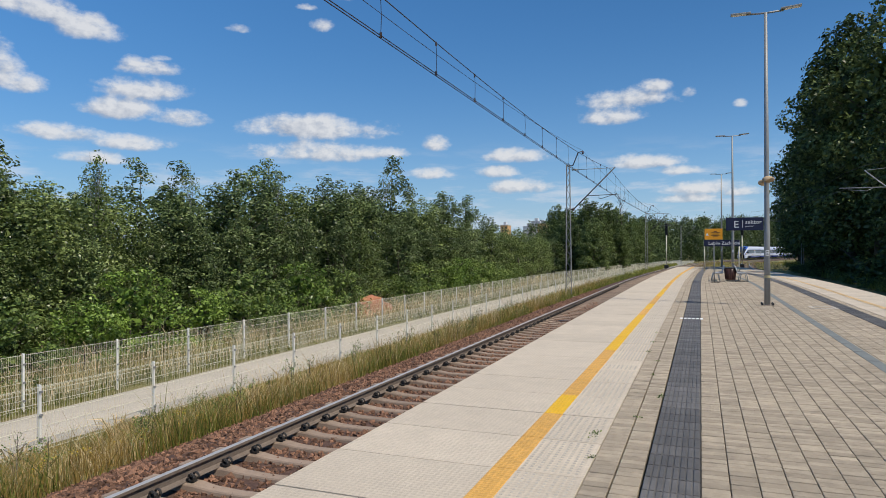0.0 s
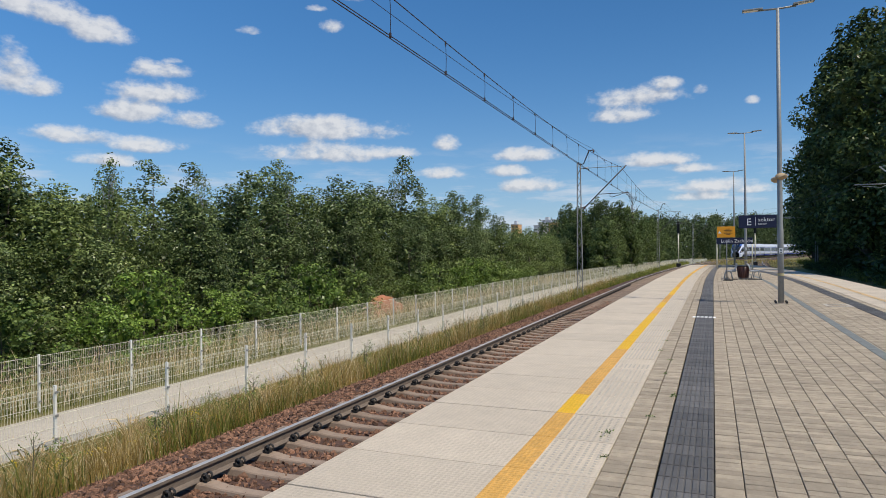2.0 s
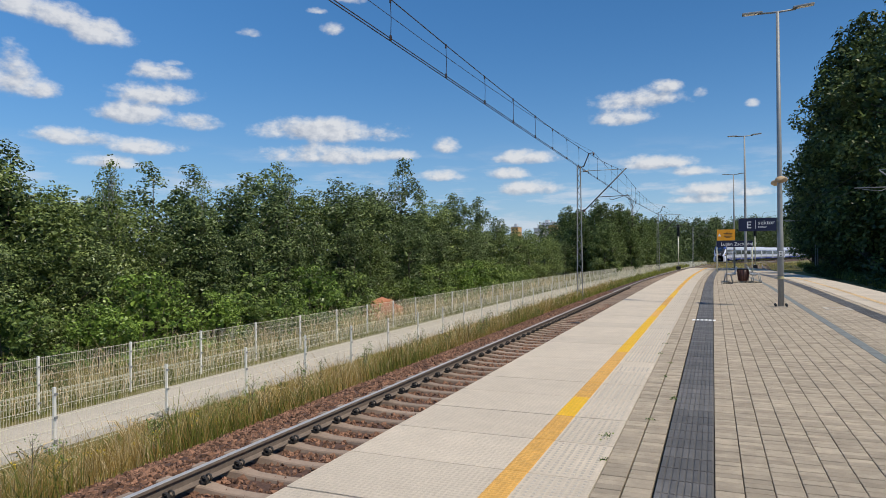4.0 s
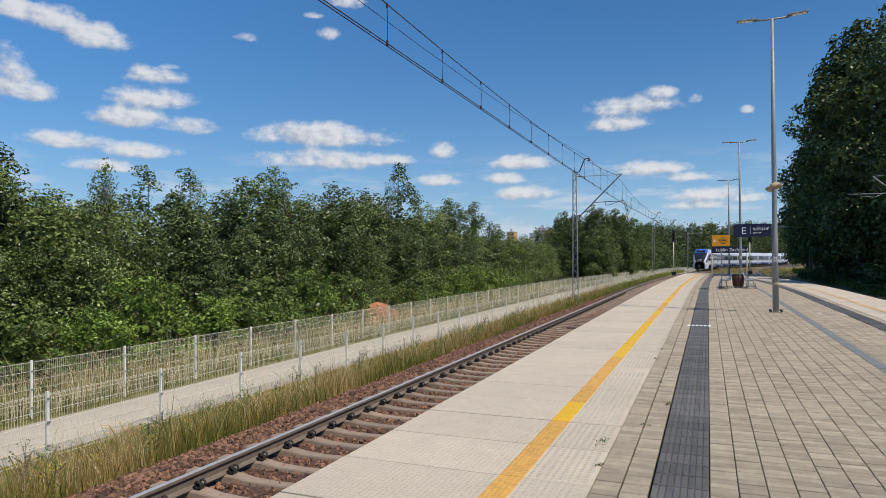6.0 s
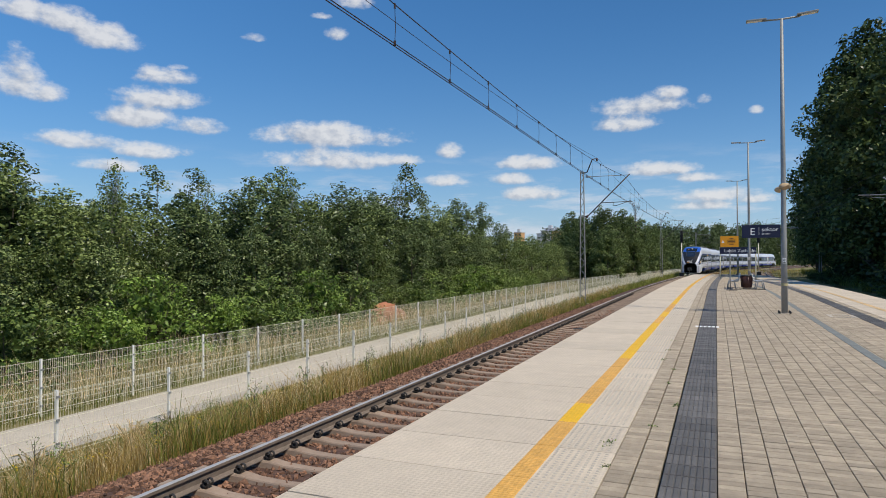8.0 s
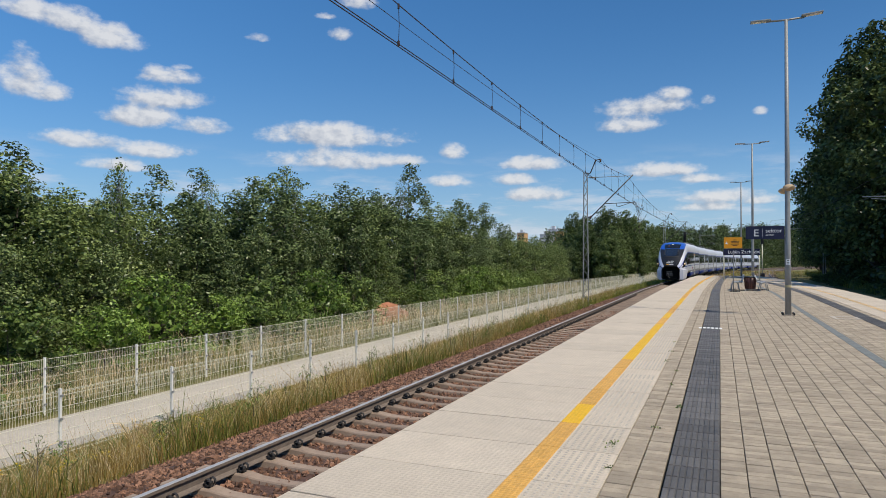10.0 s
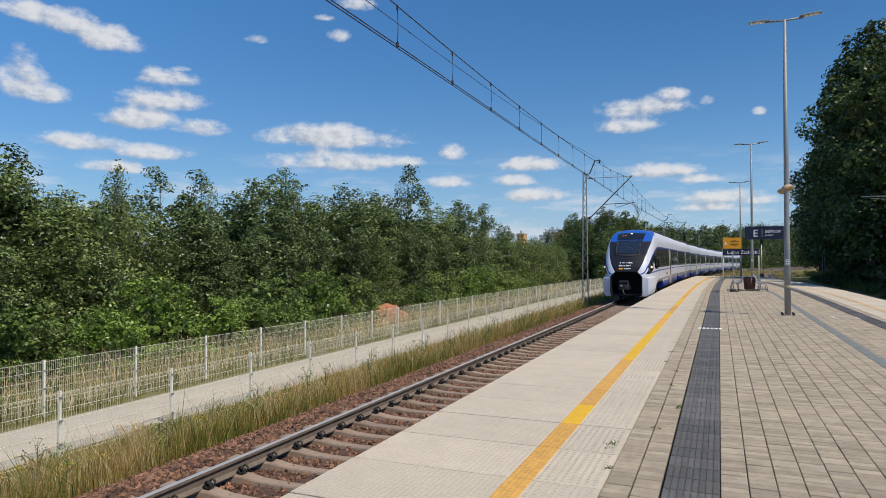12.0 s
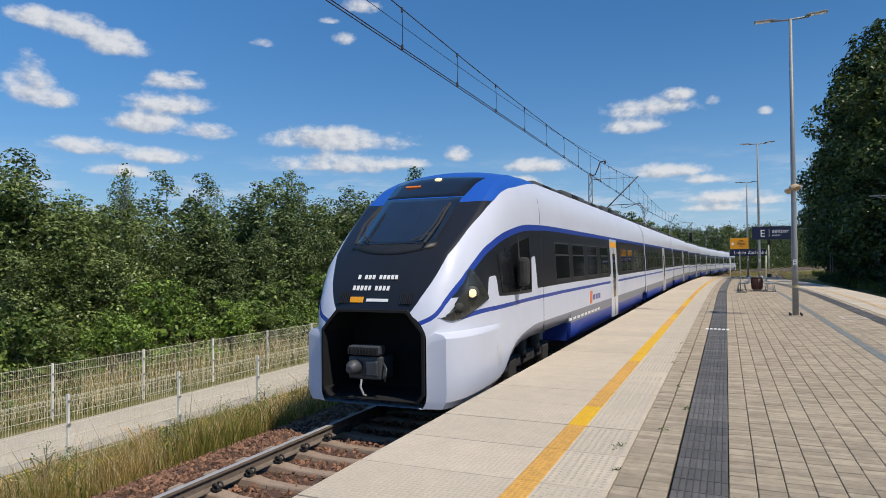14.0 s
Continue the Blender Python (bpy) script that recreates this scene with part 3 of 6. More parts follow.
def paving(pf):
    """Square pavers in straight columns; the nearest are objects of their own."""
    rnd = random.Random(8)
    w = 0.2037
    near, rest_v, rest_f = 0, [], []
    cols = [(-0.845, w, left_line), (-0.635, w, left_line)] + [(-0.007 + w * k, w, None) for k in range(18)] + [(-0.007 + w * 18, 0.084, None), (4.17, w, right_line)]
    for c, wide, line in cols:
        x0, x1 = c, c + wide
        if line is None:
            # between the two bending halves
            def line(x, y):
                t = min(1, max(0, x / 3.75))
                return left_line(x, y) * (1 - t) + right_line(x, y) * t
        y = -3.0 + rnd.uniform(0, 0.1)
        while y < PLAT_END - 0.2:
            ln = 0.1045 if y < 26 else 0.209
            v, f = slab_piece(x0 + 0.0035, x1 - 0.0035, y, y + ln, line, z0=-0.07, z1=rnd.uniform(-0.005, 0.001), gap=0.0042)
            if x0 >= 3.9 and y < 10:
                y += ln
                continue
            if -0.9 < x0 < 1.4 and 3.2 < y < 6.2 and near < 300:
                soup("paver", v, f, PAVER, pf)
                near += 1
            else:
                add(rest_v, rest_f, v, f)
            y += ln
    tagged(soup("pavers", rest_v, rest_f, PAVER, pf, "grey-brown concrete paving stones in straight columns"), kind="stuff")


def guide_strip(pf, x0, line, y0, y1):
    """Anthracite ribbed guiding tiles."""
    y = y0
    while y < y1:
        vs, fs = [], []
        a, b = x0 + 0.004, x0 + 0.409
        v, f = slab_piece(a, b, y, y + 0.30, line, z0=-0.07, z1=0.001, gap=0.003)
        add(vs, fs, v, f)
        for r in range(8):
            xr = a + 0.004 + r * 0.0502
            v, f = slab_piece(xr, xr + 0.040, y + 0.010, y + 0.290, line, z0=0.0, z1=0.009, gap=0)
            add(vs, fs, v, f)
        if y > 40:
            y += 0.30
            add_far.append((vs, fs))
            continue
        soup("guide_tile", vs, fs, DARK_TILE, pf)
        y += 0.30


add_far = []
platform = platform_body()
edge_row(platform, EDGE_L, -0.85, left_line, Y0 - 4 * PITCH, PLAT_END, -1.585, -1.385)
edge_row(platform, 4.385, EDGE_R, right_line, 10.0, PLAT_END, 4.93, 5.12, True)
stud_field(platform, -1.35, -0.87, 2.2, 10.3)
guide_strip(platform, -0.42, left_line, -2.8, PLAT_END)
guide_strip(platform, 3.75, right_line, 10.0, PLAT_END)
fv, ff = [], []
for v_, f_ in add_far:
    add(fv, ff, v_, f_)
tagged(soup("guide_tiles", fv, ff, DARK_TILE, platform, "anthracite ribbed guiding tiles"), kind="stuff")
paving(platform)
# white bars across the guiding strip, a drain channel and an inspection cover
for k in range(6):
    v, f = slab_piece(-0.50 + k * 0.095, -0.43 + k * 0.095, 17.62, 17.9, left_line, z0=0.0, z1=0.011, gap=0)
    soup("white_bar", v, f, WHITE_PAINT, platform)
v, f = [], []
for k in range(48):
    a, b = slab_piece(2.42, 2.60, 9.0 + k, 9.97 + k, right_line, z0=-0.07, z1=0.004, gap=0.002)
    add(v, f, a, b)
soup("drain_channel", v, f, DRAIN, platform, "slotted steel drain channel in the paving")
bm = bare()
for a in ((3.04, 3.74, 21.90, 22.03), (3.04, 3.74, 22.66, 22.79), (3.04, 3.14, 22.03, 22.66), (3.64, 3.74, 22.03, 22.66)):
    box(bm, *a, -0.03, 0.008)
part("inspection_cover_frame", bm, STUDS, platform, "pale concrete frame of an inspection cover")


# ---- lamps, signs and furniture on the platform
def lamp_post(y, x, with_speaker):
    lp = thing("street_lamp", "tall galvanised platform lamp with two flat heads" + (" and a horn" if with_speaker else ""), "lamp", "platform lamps", at=Matrix.Translation((x, y, 0)))
    bm = bare()
    tube(bm, [(0, 0, 0.0), (0, 0, 2.3), (0, 0, 2.35), (0, 0, 4.7), (0, 0, 9.12)], [0.088, 0.088, 0.078, 0.07, 0.045], 16)
    part("pole", bm, GALV, lp)
    bm = bare()
    box(bm, -0.17, 0.17, -0.17, 0.17, 0.0, 0.025, 0.004)
    bp = part("base_plate", bm, CONCRETE, lp)
    for a in (-1, 1):
        for b in (-1, 1):
            bm = bare()
            tube(bm, [(a * 0.15, b * 0.15, 0.025), (a * 0.15, b * 0.15, 0.075), (a * 0.15, b * 0.15, 0.10)], [0.03, 0.03, 0.015], 8)
            part("bolt_cap", bm, BLACK, bp, "black bolt cap")
    bm = bare()
    tube(bm, [(-0.55, 0, 9.12), (0, 0, 9.10), (0.5, 0, 9.12)], 0.03, 8)
    part("cross_arm", bm, GALV, lp)
    for s, tilt in ((-1, 0.0), (1, 0.03)):
        bm = bare()
        box(bm, 0.42, 1.0, -0.10, 0.10, -0.02, 0.035, 0.012)
        h = part("lamp_head", bm, GALV, lp, "flat grey lamp head")
        h.matrix_local = Matrix.Translation((0, 0, 9.13)) @ Matrix.Rotation(math.pi if s < 0 else 0, 4, "Z") @ Matrix.Rotation(radians(-4 if s > 0 else -1), 4, "Y")
        bm = bare()
        box(bm, 0.55, 0.96, -0.08, 0.08, -0.024, -0.018)
        part("lens", bm, SIGN_WHITE, h)
    bm = bare()
    box(bm, -0.05, 0.05, -0.093, -0.086, 1.55, 1.72)
    part("number_plate", bm, SIGN_WHITE, lp, "small white plate with dark bars")
    bm = bare()
    for k in range(3):
        box(bm, -0.03, 0.03, -0.096, -0.0935, 1.57 + k * 0.05, 1.59 + k * 0.05)
    part("plate_marks", bm, BLACK, lp)
    bm = bare()
    tube(bm, [(0, -0.0, 0.86), (0, 0, 0.94)], 0.0925, 16, caps=False)
    part("band", bm, STICKER, lp, "faded sticker band")
    if with_speaker:
        sp = bare()
        tube(sp, [(0, 0, 0), (0, 0, 0.10), (0, 0, 0.13), (0, 0, 0.28)], [0.055, 0.06, 0.10, 0.165], 18, caps=False)
        tube(sp, [(0, 0, 0.28), (0, 0, 0.29), (0, 0, 0.27)], [0.165, 0.175, 0.16], 18, caps=False)
        tube(sp, [(0, 0, 0.10), (0, 0, 0.24)], [0.075, 0.03], 12)
        horn = material("beige_horn", (0.50, 0.36, 0.22), 0.6, vary=0.1)
        a = part("loudspeaker", sp, horn, lp, "beige horn loudspeaker")
        a.matrix_local = Matrix.Translation((0.02, -0.06, 3.94)) @ Matrix.Rotation(radians(100), 4, "X") @ Matrix.Diagonal((1, 0.6, 1, 1))
        b = part_mesh("loudspeaker", a.data, None, lp, "beige horn loudspeaker")
        b.matrix_local = Matrix.Translation((-0.05, 0.08, 3.91)) @ Matrix.Rotation(radians(-100), 4, "X") @ Matrix.Diagonal((1, 0.6, 1, 1))
    return lp


lamp_post(22.65, 1.923, True)
lamp_post(46.5, 1.95, False)
lamp_post(69.7, 1.92, False)

UPRIGHT = Matrix.Rotation(radians(90), 4, "X")


def sector_sign():
    sg = thing("sector_sign", "navy sector sign with white letters fixed to a lamp post", "sign", at=Matrix.Translation((1.285, 22.59, 2.548)) @ Matrix.Diagonal((0.93, 1, 0.93, 1)))
    bm = bare()
    box(bm, -0.575, 0.575, -0.03, 0.03, -0.215, 0.215, 0.006)
    part("panel", bm, NAVY, sg)
    letters("letter", "E", 0.33, SIGN_WHITE, sg, Matrix.Translation((-0.34, -0.033, -0.12)) @ UPRIGHT)
    letters("word", "sektor", 0.19, SIGN_WHITE, sg, Matrix.Translation((0.02, -0.033, 0.0)) @ UPRIGHT)
    letters("small_word", "sector", 0.10, SIGN_WHITE, sg, Matrix.Translation((0.02, -0.033, -0.11)) @ UPRIGHT)
    bm = bare()
    box(bm, -0.065, -0.055, -0.034, -0.03, -0.14, 0.14)
    part("divider", bm, SIGN_WHITE, sg)
    for z in (-0.12, 0.12):
        bm = bare()
        box(bm, 0.56, 0.645, 0.0, 0.02, z - 0.02, z + 0.02)
        part("bracket", bm, GALV, sg)


def station_sign():
    sg = thing("station_sign", "navy station name sign on posts below an amber notice", "sign", at=Matrix.Translation((0.25, 56.9, 0)))
    for x in (0.04, 2.60):
        bm = bare()
        tube(bm, [(x, 0, 0), (x, 0, 2.5)], 0.05, 10)
        part("post", bm, FENCE, sg)
    bm = bare()
    box(bm, 0.0, 2.64, -0.09, -0.05, 1.98, 2.50, 0.006)
    part("panel", bm, NAVY, sg)
    first = letters("station_name", "Lublin", 0.36, SIGN_WHITE, sg, Matrix.Translation((0.33, -0.094, 2.12)) @ UPRIGHT)
    wide = max(v.co.x for v in first.data.vertices)
    letters("station_name", "Zachodni", 0.36, SIGN_WHITE, sg, Matrix.Translation((0.33 + wide + 0.12, -0.094, 2.12)) @ UPRIGHT)
    bm = bare()
    box(bm, 0.06, 1.38, -0.09, -0.05, 2.53, 3.40, 0.006)
    nt = part("notice_panel", bm, AMBER, sg, "amber notice panel with small dark lines")
    bm = bare()
    for k, w in enumerate((0.28, 0.62, 0.55, 0.6, 0.34)):
        box(bm, 0.86 - w / 2, 0.86 + w / 2, -0.096, -0.09, 3.17 - k * 0.11, 3.21 - k * 0.11)
    part("text_lines", bm, BLACK, nt)
    bm = bare()
    prism(bm, [(0.13, 2.86), (0.36, 2.86), (0.245, 3.08)], -0.096, -0.0905)
    part("warning_triangle", bm, SIGN_WHITE, nt)


def small_post():
    sp = thing("info_post", "slim grey information post seen edge-on with a flat foot", "post", at=Matrix.Translation((0.66, 37.6, 0)))
    bm = bare()
    tube(bm, [(0, 0, 0), (0, 0, 1.98)], 0.028, 8)
    part("pole", bm, GALV, sp)
    bm = bare()
    box(bm, -0.2, 0.3, -0.18, 0.18, 0, 0.03, 0.005)
    part("foot", bm, BLACK, sp)
    bm = bare()
    box(bm, -0.02, 0.02, -0.35, 0.35, 1.2, 1.95, 0.004)
    part("board", bm, GALV, sp)


def bench(x, flip):
    b = thing("bench", "grey perforated steel bench with curved metal legs", "bench", "platform benches", at=Matrix.Translation((x, 39.7, 0)) @ Matrix.Rotation(0 if flip > 0 else math.pi, 4, "Z"))
    for y in (-0.75, 0.75):
        bm = bare()
        tube(bm, [(-0.32, y, 0.0), (-0.27, y, 0.30), (-0.22, y, 0.45), (0.0, y, 0.40), (0.22, y, 0.44), (0.32, y, 0.85)], 0.025, 6)
        tube(bm, [(0.02, y, 0.40), (0.10, y, 0.0)], 0.025, 6)
        part("leg", bm, STEEL_LIGHT, b)
    for i in range(7):
        bm = bare()
        u = -0.22 + 0.065 * i
        box(bm, u, u + 0.045, -0.9, 0.9, 0.43 + 0.03 * abs(i - 3) / 3, 0.45 + 0.03 * abs(i - 3) / 3)
        part("seat_slat", bm, STEEL_LIGHT, b)
    for i in range(4):
        bm = bare()
        box(bm, 0.245 + 0.025 * i, 0.262 + 0.025 * i, -0.9, 0.9, 0.52 + 0.09 * i, 0.58 + 0.09 * i)
        part("back_slat", bm, STEEL_LIGHT, b)
    for y in (-0.95, 0.7):
        bm = bare()
        box(bm, -0.35, 0.35, y, y + 0.25, 0, 0.02)
        part("foot_plate", bm, BLACK, b)


def bin_():
    b = thing("litter_bin", "dark brown round litter bin on a concrete foot", "bin", at=Matrix.Translation((1.50, 39.1, 0)))
    bm = bare()
    tube(bm, [(0, 0, 0.0), (0, 0, 0.1)], 0.2, 16)
    part("foot", bm, CONCRETE, b)
    bm = bare()
    tube(bm, [(0, 0, 0.1), (0, 0, 0.70)], [0.24, 0.29], 18)
    bd = part("body", bm, BROWN_BIN, b)
    for k in range(18):
        a = 2 * math.pi * k / 18
        bm = bare()
        tube(bm, [(0.25 * math.cos(a), 0.25 * math.sin(a), 0.1), (0.30 * math.cos(a), 0.30 * math.sin(a), 0.70)], 0.014, 5)
        part("stave", bm, BROWN_BIN, bd)
    bm = bare()
    tube(bm, [(0, 0, 0.70), (0, 0, 0.74), (0, 0, 0.76)], [0.30, 0.30, 0.2], 18)
    part("rim", bm, BLACK, b)


sector_sign()
station_sign()
small_post()
bench(0.88, 1)
bench(2.06, -1)
bin_()


# ---- wire-mesh fences along the footpath
def fence(name, label, off, z0, height, first, count, rows):
    f = thing(name, label, "fence")
    bm = bare()
    w = 2.5
    n = 50
    for k in range(n):
        x = w * (k + 0.5) / n
        tube(bm, [(0, x, 0.04), (0, x, height)], 0.0029, 3, caps=False)
    for z in rows:
        tube(bm, [(0.006, 0, z), (0.006, w, z)], 0.0042, 4, caps=False)
        tube(bm, [(-0.006, 0, z), (-0.006, w, z)], 0.0042, 4, caps=False)
    me = bpy.data.meshes.new("mesh_panel")
    bm.to_mesh(me); bm.free(); me.materials.append(FENCE)
    bm = bare()
    box(bm, -0.027, 0.027, -0.021, 0.021, -0.3, height + 0.02, 0.004)
    pe = bpy.data.meshes.new("post")
    bm.to_mesh(pe); bm.free(); pe.materials.append(WHITE_PAINT)
    bm = bare()
    box(bm, 0.03, 0.045, -0.03, 0.03, -0.02, 0.02)
    ce = bpy.data.meshes.new("clamp")
    bm.to_mesh(ce); bm.free(); ce.materials.append(GALV)
    for i in range(count):
        s = first + i * w
        x, y, h = along(s, off)
        x2, y2, _ = along(s + w, off)
        m = Matrix.Translation((x, y, z0 + dip(y))) @ Matrix.Rotation(-math.atan2(x2 - x, y2 - y), 4, "Z")
        p = part_mesh("mesh_panel", me, None, f)
        p.matrix_local = m
        q = part_mesh("post", pe, None, f)
        q.matrix_local = m
        if i < 14:
            for z in rows[1::2]:
                c = part_mesh("clamp", ce, None, q)
                c.matrix_local = Matrix.Translation((0, 0, z))
    return f


fence("fence_by_path", "low galvanised wire-mesh fence on the railway side of the path", -10.5 - TRACK_X, -1.66, 1.15, 7.88 - 2.5 * 4, 76, [0.05, 0.25, 0.45, 0.65, 0.85, 1.05, 1.13])
fence("fence_by_trees", "galvanised wire-mesh fence with white posts before the trees", -13.9 - TRACK_X, -1.75, 1.27, 10.05 - 2.5 * 5, 76, [0.05, 0.25, 0.45, 0.65, 0.85, 1.05, 1.25])


# ---- overhead line
def mast(s, off, top, base, name="catenary_mast"):
    x, y, h = along(s, off)
    m = thing(name, "weathered lattice mast with a tubular cantilever for the overhead wire", "mast", "catenary masts", at=Matrix.Translation((x, y, base + dip(y))) @ Matrix.Rotation(-h, 4, "Z"))
    H = top - base
    a0, a1 = 0.17, 0.095
    for k in (-1, 1):
        bm = bare()
        v = []
        for z, a in ((0, a0), (H, a1)):
            v.append([bm.verts.new((k * a + dx, dy, z)) for dx, dy in ((-0.02, -0.07), (0.02, -0.07), (0.02, 0.07), (-0.02, 0.07))])
        for i in range(4):
            bm.faces.new((v[0][i], v[0][(i + 1) % 4], v[1][(i + 1) % 4], v[1][i]))
        bm.faces.new(v[1])
        part("channel", bm, MAST, m)
    bm = bare()
    n = 22
    for i in range(n):
        za, zb = H * i / n, H * (i + 1) / n
        aa, ab = a0 + (a1 - a0) * i / n, a0 + (a1 - a0) * (i + 1) / n
        s_ = 1 if i % 2 else -1
        for yy in (-0.06, 0.06):
            tube(bm, [(s_ * aa, yy, za), (-s_ * ab, yy, zb)], 0.014, 4, caps=False)
    part("lacing", bm, MAST, m)
    bm = bare()
    box(bm, -0.35, 0.35, -0.35, 0.35, -0.5, 0.12, 0.02)
    part("foundation", bm, CONCRETE, m)
    # cantilever, from the mast towards the wire
    bm = bare()
    tube(bm, [(0.1, 0, H - 2.75), (0.35, 0, H - 2.72), (2.82, 0, H - 0.28)], 0.038, 8)
    part("strut", bm, MAST_DARK, m)
    bm = bare()
    tube(bm, [(0.1, 0, H - 0.33), (2.82, 0, H - 0.33)], 0.018, 6)
    tube(bm, [(0.25, 0, H - 0.33), (0.55, 0, H - 0.33)], 0.05, 8)
    part("tie", bm, MAST, m)
    bm = bare()
    tube(bm, [(1.15, 0, H - 1.95), (2.95, 0, H - 1.92)], 0.022, 6)
    tube(bm, [(1.85, 0, H - 1.93), (1.85, 0, H - 2.13), (2.0, 0, H - 2.15), (2.9, 0, H - 1.87)], 0.018, 6)
    part("registration_arm", bm, MAST_DARK, m)
    bm = bare()
    tube(bm, [(0.0, 0, H - 0.1), (0.3, 0, H - 0.05), (0.62, 0, H + 0.72), (0.85, 0, H + 0.75)], 0.035, 6)
    part("jib", bm, MAST_DARK, m)
    for px, pz in ((0.3, H - 2.75), (0.9, H + 0.68)):
        bm = bare()
        tube(bm, [(px, 0, pz - 0.09), (px, 0, pz + 0.09)], [0.06, 0.045], 8)
        part("insulator", bm, BROWN_BIN, m)
    return m


SPANS = [-10.3, 40.3, 90.5, 140.5, 190.5]
for s in SPANS[1:]:
    mast(s, -7.55 - TRACK_X, 7.0, -1.2)


def overhead():
    ow = thing("overhead_line", "twin copper contact wires hung by droppers from a messenger wire", "overhead line")
    z_c, z_m = 5.17, 6.62

    def stag(s):
        """The wires swing from side to side between the masts."""
        return 0.22 * math.cos(math.pi * (s + 10.3) / 50.6) + 0.0

    for off in (-0.03, 0.03):
        bm = bare()
        pts = []
        for s in s0_s1(-20, 190, 5):
            x, y, _ = along(s, off + stag(s))
            pts.append((x, y, z_c + dip(y)))
        tube(bm, pts, 0.0085, 5)
        part("contact_wire", bm, WIRE, ow)

    def sag(s):
        for a, b in zip(SPANS, SPANS[1:]):
            if a <= s <= b:
                u = (s - a) / (b - a)
                return z_m + dip(s) - 4 * u * (1 - u) * 0.84
        return z_m

    bm = bare()
    tube(bm, [(along(s, stag(s))[0], along(s, stag(s))[1], sag(s)) for s in s0_s1(-10.3, 190.5, 2.5)], 0.0095, 5)
    part("messenger_wire", bm, WIRE, ow)
    for a, b in zip(SPANS, SPANS[1:]):
        for k in range(1, 21):
            s = a + (b - a) * (k + 0.08) / 20.8
            x, y, _ = along(s, stag(s))
            bm = bare()
            z_c = 5.17 + dip(y)
            tube(bm, [(x, y, z_c), (x + 0.012, y, (z_c + sag(s)) / 2), (x, y, sag(s))], 0.006, 4)
            tube(bm, [(x, y, z_c - 0.01), (x, y, z_c + 0.07)], 0.022, 5)
            tube(bm, [(x, y, sag(s) - 0.06), (x, y, sag(s) + 0.02)], 0.018, 5)
            part("dropper", bm, WIRE, ow)
    bm = bare()
    pts = []
    for a, b in zip(SPANS, SPANS[1:]):
        for i in range(12):
            u = i / 12
            s = a + (b - a) * u
            x, y, _ = along(s, -1.85)
            pts.append((x, y, 7.80 + dip(y) - 4 * u * (1 - u) * 0.72))
    tube(bm, pts, 0.007, 4)
    part("feeder_wire", bm, WIRE, ow)


overhead()


def right_mast(y, x):
    m = thing("catenary_mast", "grey mast with a cantilever over the second track, before dark trees", "mast", "catenary masts", at=Matrix.Translation((x, y, -1.0)))
    bm = bare()
    for k in (-1, 1):
        tube(bm, [(k * 0.12, 0, 0), (k * 0.09, 0, 7.6)], 0.05, 4)
    part("column", bm, MAST, m)
    bm = bare()
    tube(bm, [(0, 0, 4.9), (-2.4, 0, 7.1)], 0.035, 6)
    tube(bm, [(0, 0, 7.3), (-2.4, 0, 7.1)], 0.018, 6)
    part("strut", bm, MAST, m)
    bm = bare()
    tube(bm, [(-0.3, 0, 6.12), (-3.6, 0, 6.15)], 0.03, 6)
    tube(bm, [(-2.0, 0, 6.1), (-2.3, 0, 5.95), (-3.2, 0, 6.05)], 0.018, 6)
    part("registration_arm", bm, GALV, m)
    bm = bare()
    tube(bm, [(0, 0, 7.4), (-0.5, 0, 8.3), (-0.9, 0, 8.3)], 0.03, 6)
    part("jib", bm, MAST, m)


right_mast(42.5, 10.9)
right_mast(86.0, 11.0)
rw = thing("overhead_line", "copper wires over the second track", "overhead line")
for z, nm in ((5.15, "contact_wire"), (6.2, "messenger_wire")):
    bm = bare()
    tube(bm, [(second_track(y), y, z - (0 if nm == "contact_wire" else 0.8 * math.sin(math.pi * ((y - 42.5) / 43.5 % 1.0)))) for y in s0_s1(0, 180, 4)], 0.009, 4)
    part(nm, bm, WIRE, rw)


def signal(x, y, h):
    s = thing("railway_signal", "grey signal post with a black lamp head beside the track", "signal", "signals", at=Matrix.Translation((x, y, -1.0)))
    bm = bare()
    tube(bm, [(0, 0, 0), (0, 0, h)], 0.07, 8)
    part("post", bm, FENCE, s)
    bm = bare()
    box(bm, -0.2, 0.2, -0.12, 0.12, h - 0.2, h + 1.5, 0.05)
    hd = part("lamp_head", bm, BLACK, s)
    for k in range(3):
        bm = bare()
        tube(bm, [(0, -0.12, h + 0.1 + 0.42 * k), (0, -0.28, h + 0.1 + 0.42 * k)], [0.12, 0.13], 10, caps=False)
        part("hood", bm, BLACK, hd)
    bm = bare()
    box(bm, -0.3, 0.3, -0.3, 0.3, 0, 0.5, 0.03)
    part("base", bm, BLACK, s)


signal(-4.6, 100.0, 5.0)
signal(5.8, 108.0, 5.0)


# ---- the train
GREY_ROOF = material("roof_equipment_grey", (0.07, 0.075, 0.08), 0.7, vary=0.25, scale=3)
GLASS = material("dark_tinted_glass", (0.012, 0.013, 0.016), 0.06, vary=0.2, scale=2, spec=0.8)
# bluish base puts some of the sky's reflection into the windscreen colour
SCREEN = material("windscreen_glass", (0.016, 0.024, 0.042), 0.04, vary=0.2, scale=2, spec=0.9)
TRAIN_WHITE = material("white_train_paint", (0.66, 0.68, 0.74), 0.3, vary=0.02, scale=1.2, coat=0.5)
TRAIN_BLUE = material("blue_train_paint", (0.02, 0.06, 0.36), 0.3, vary=0.04, scale=1.2, coat=0.5)
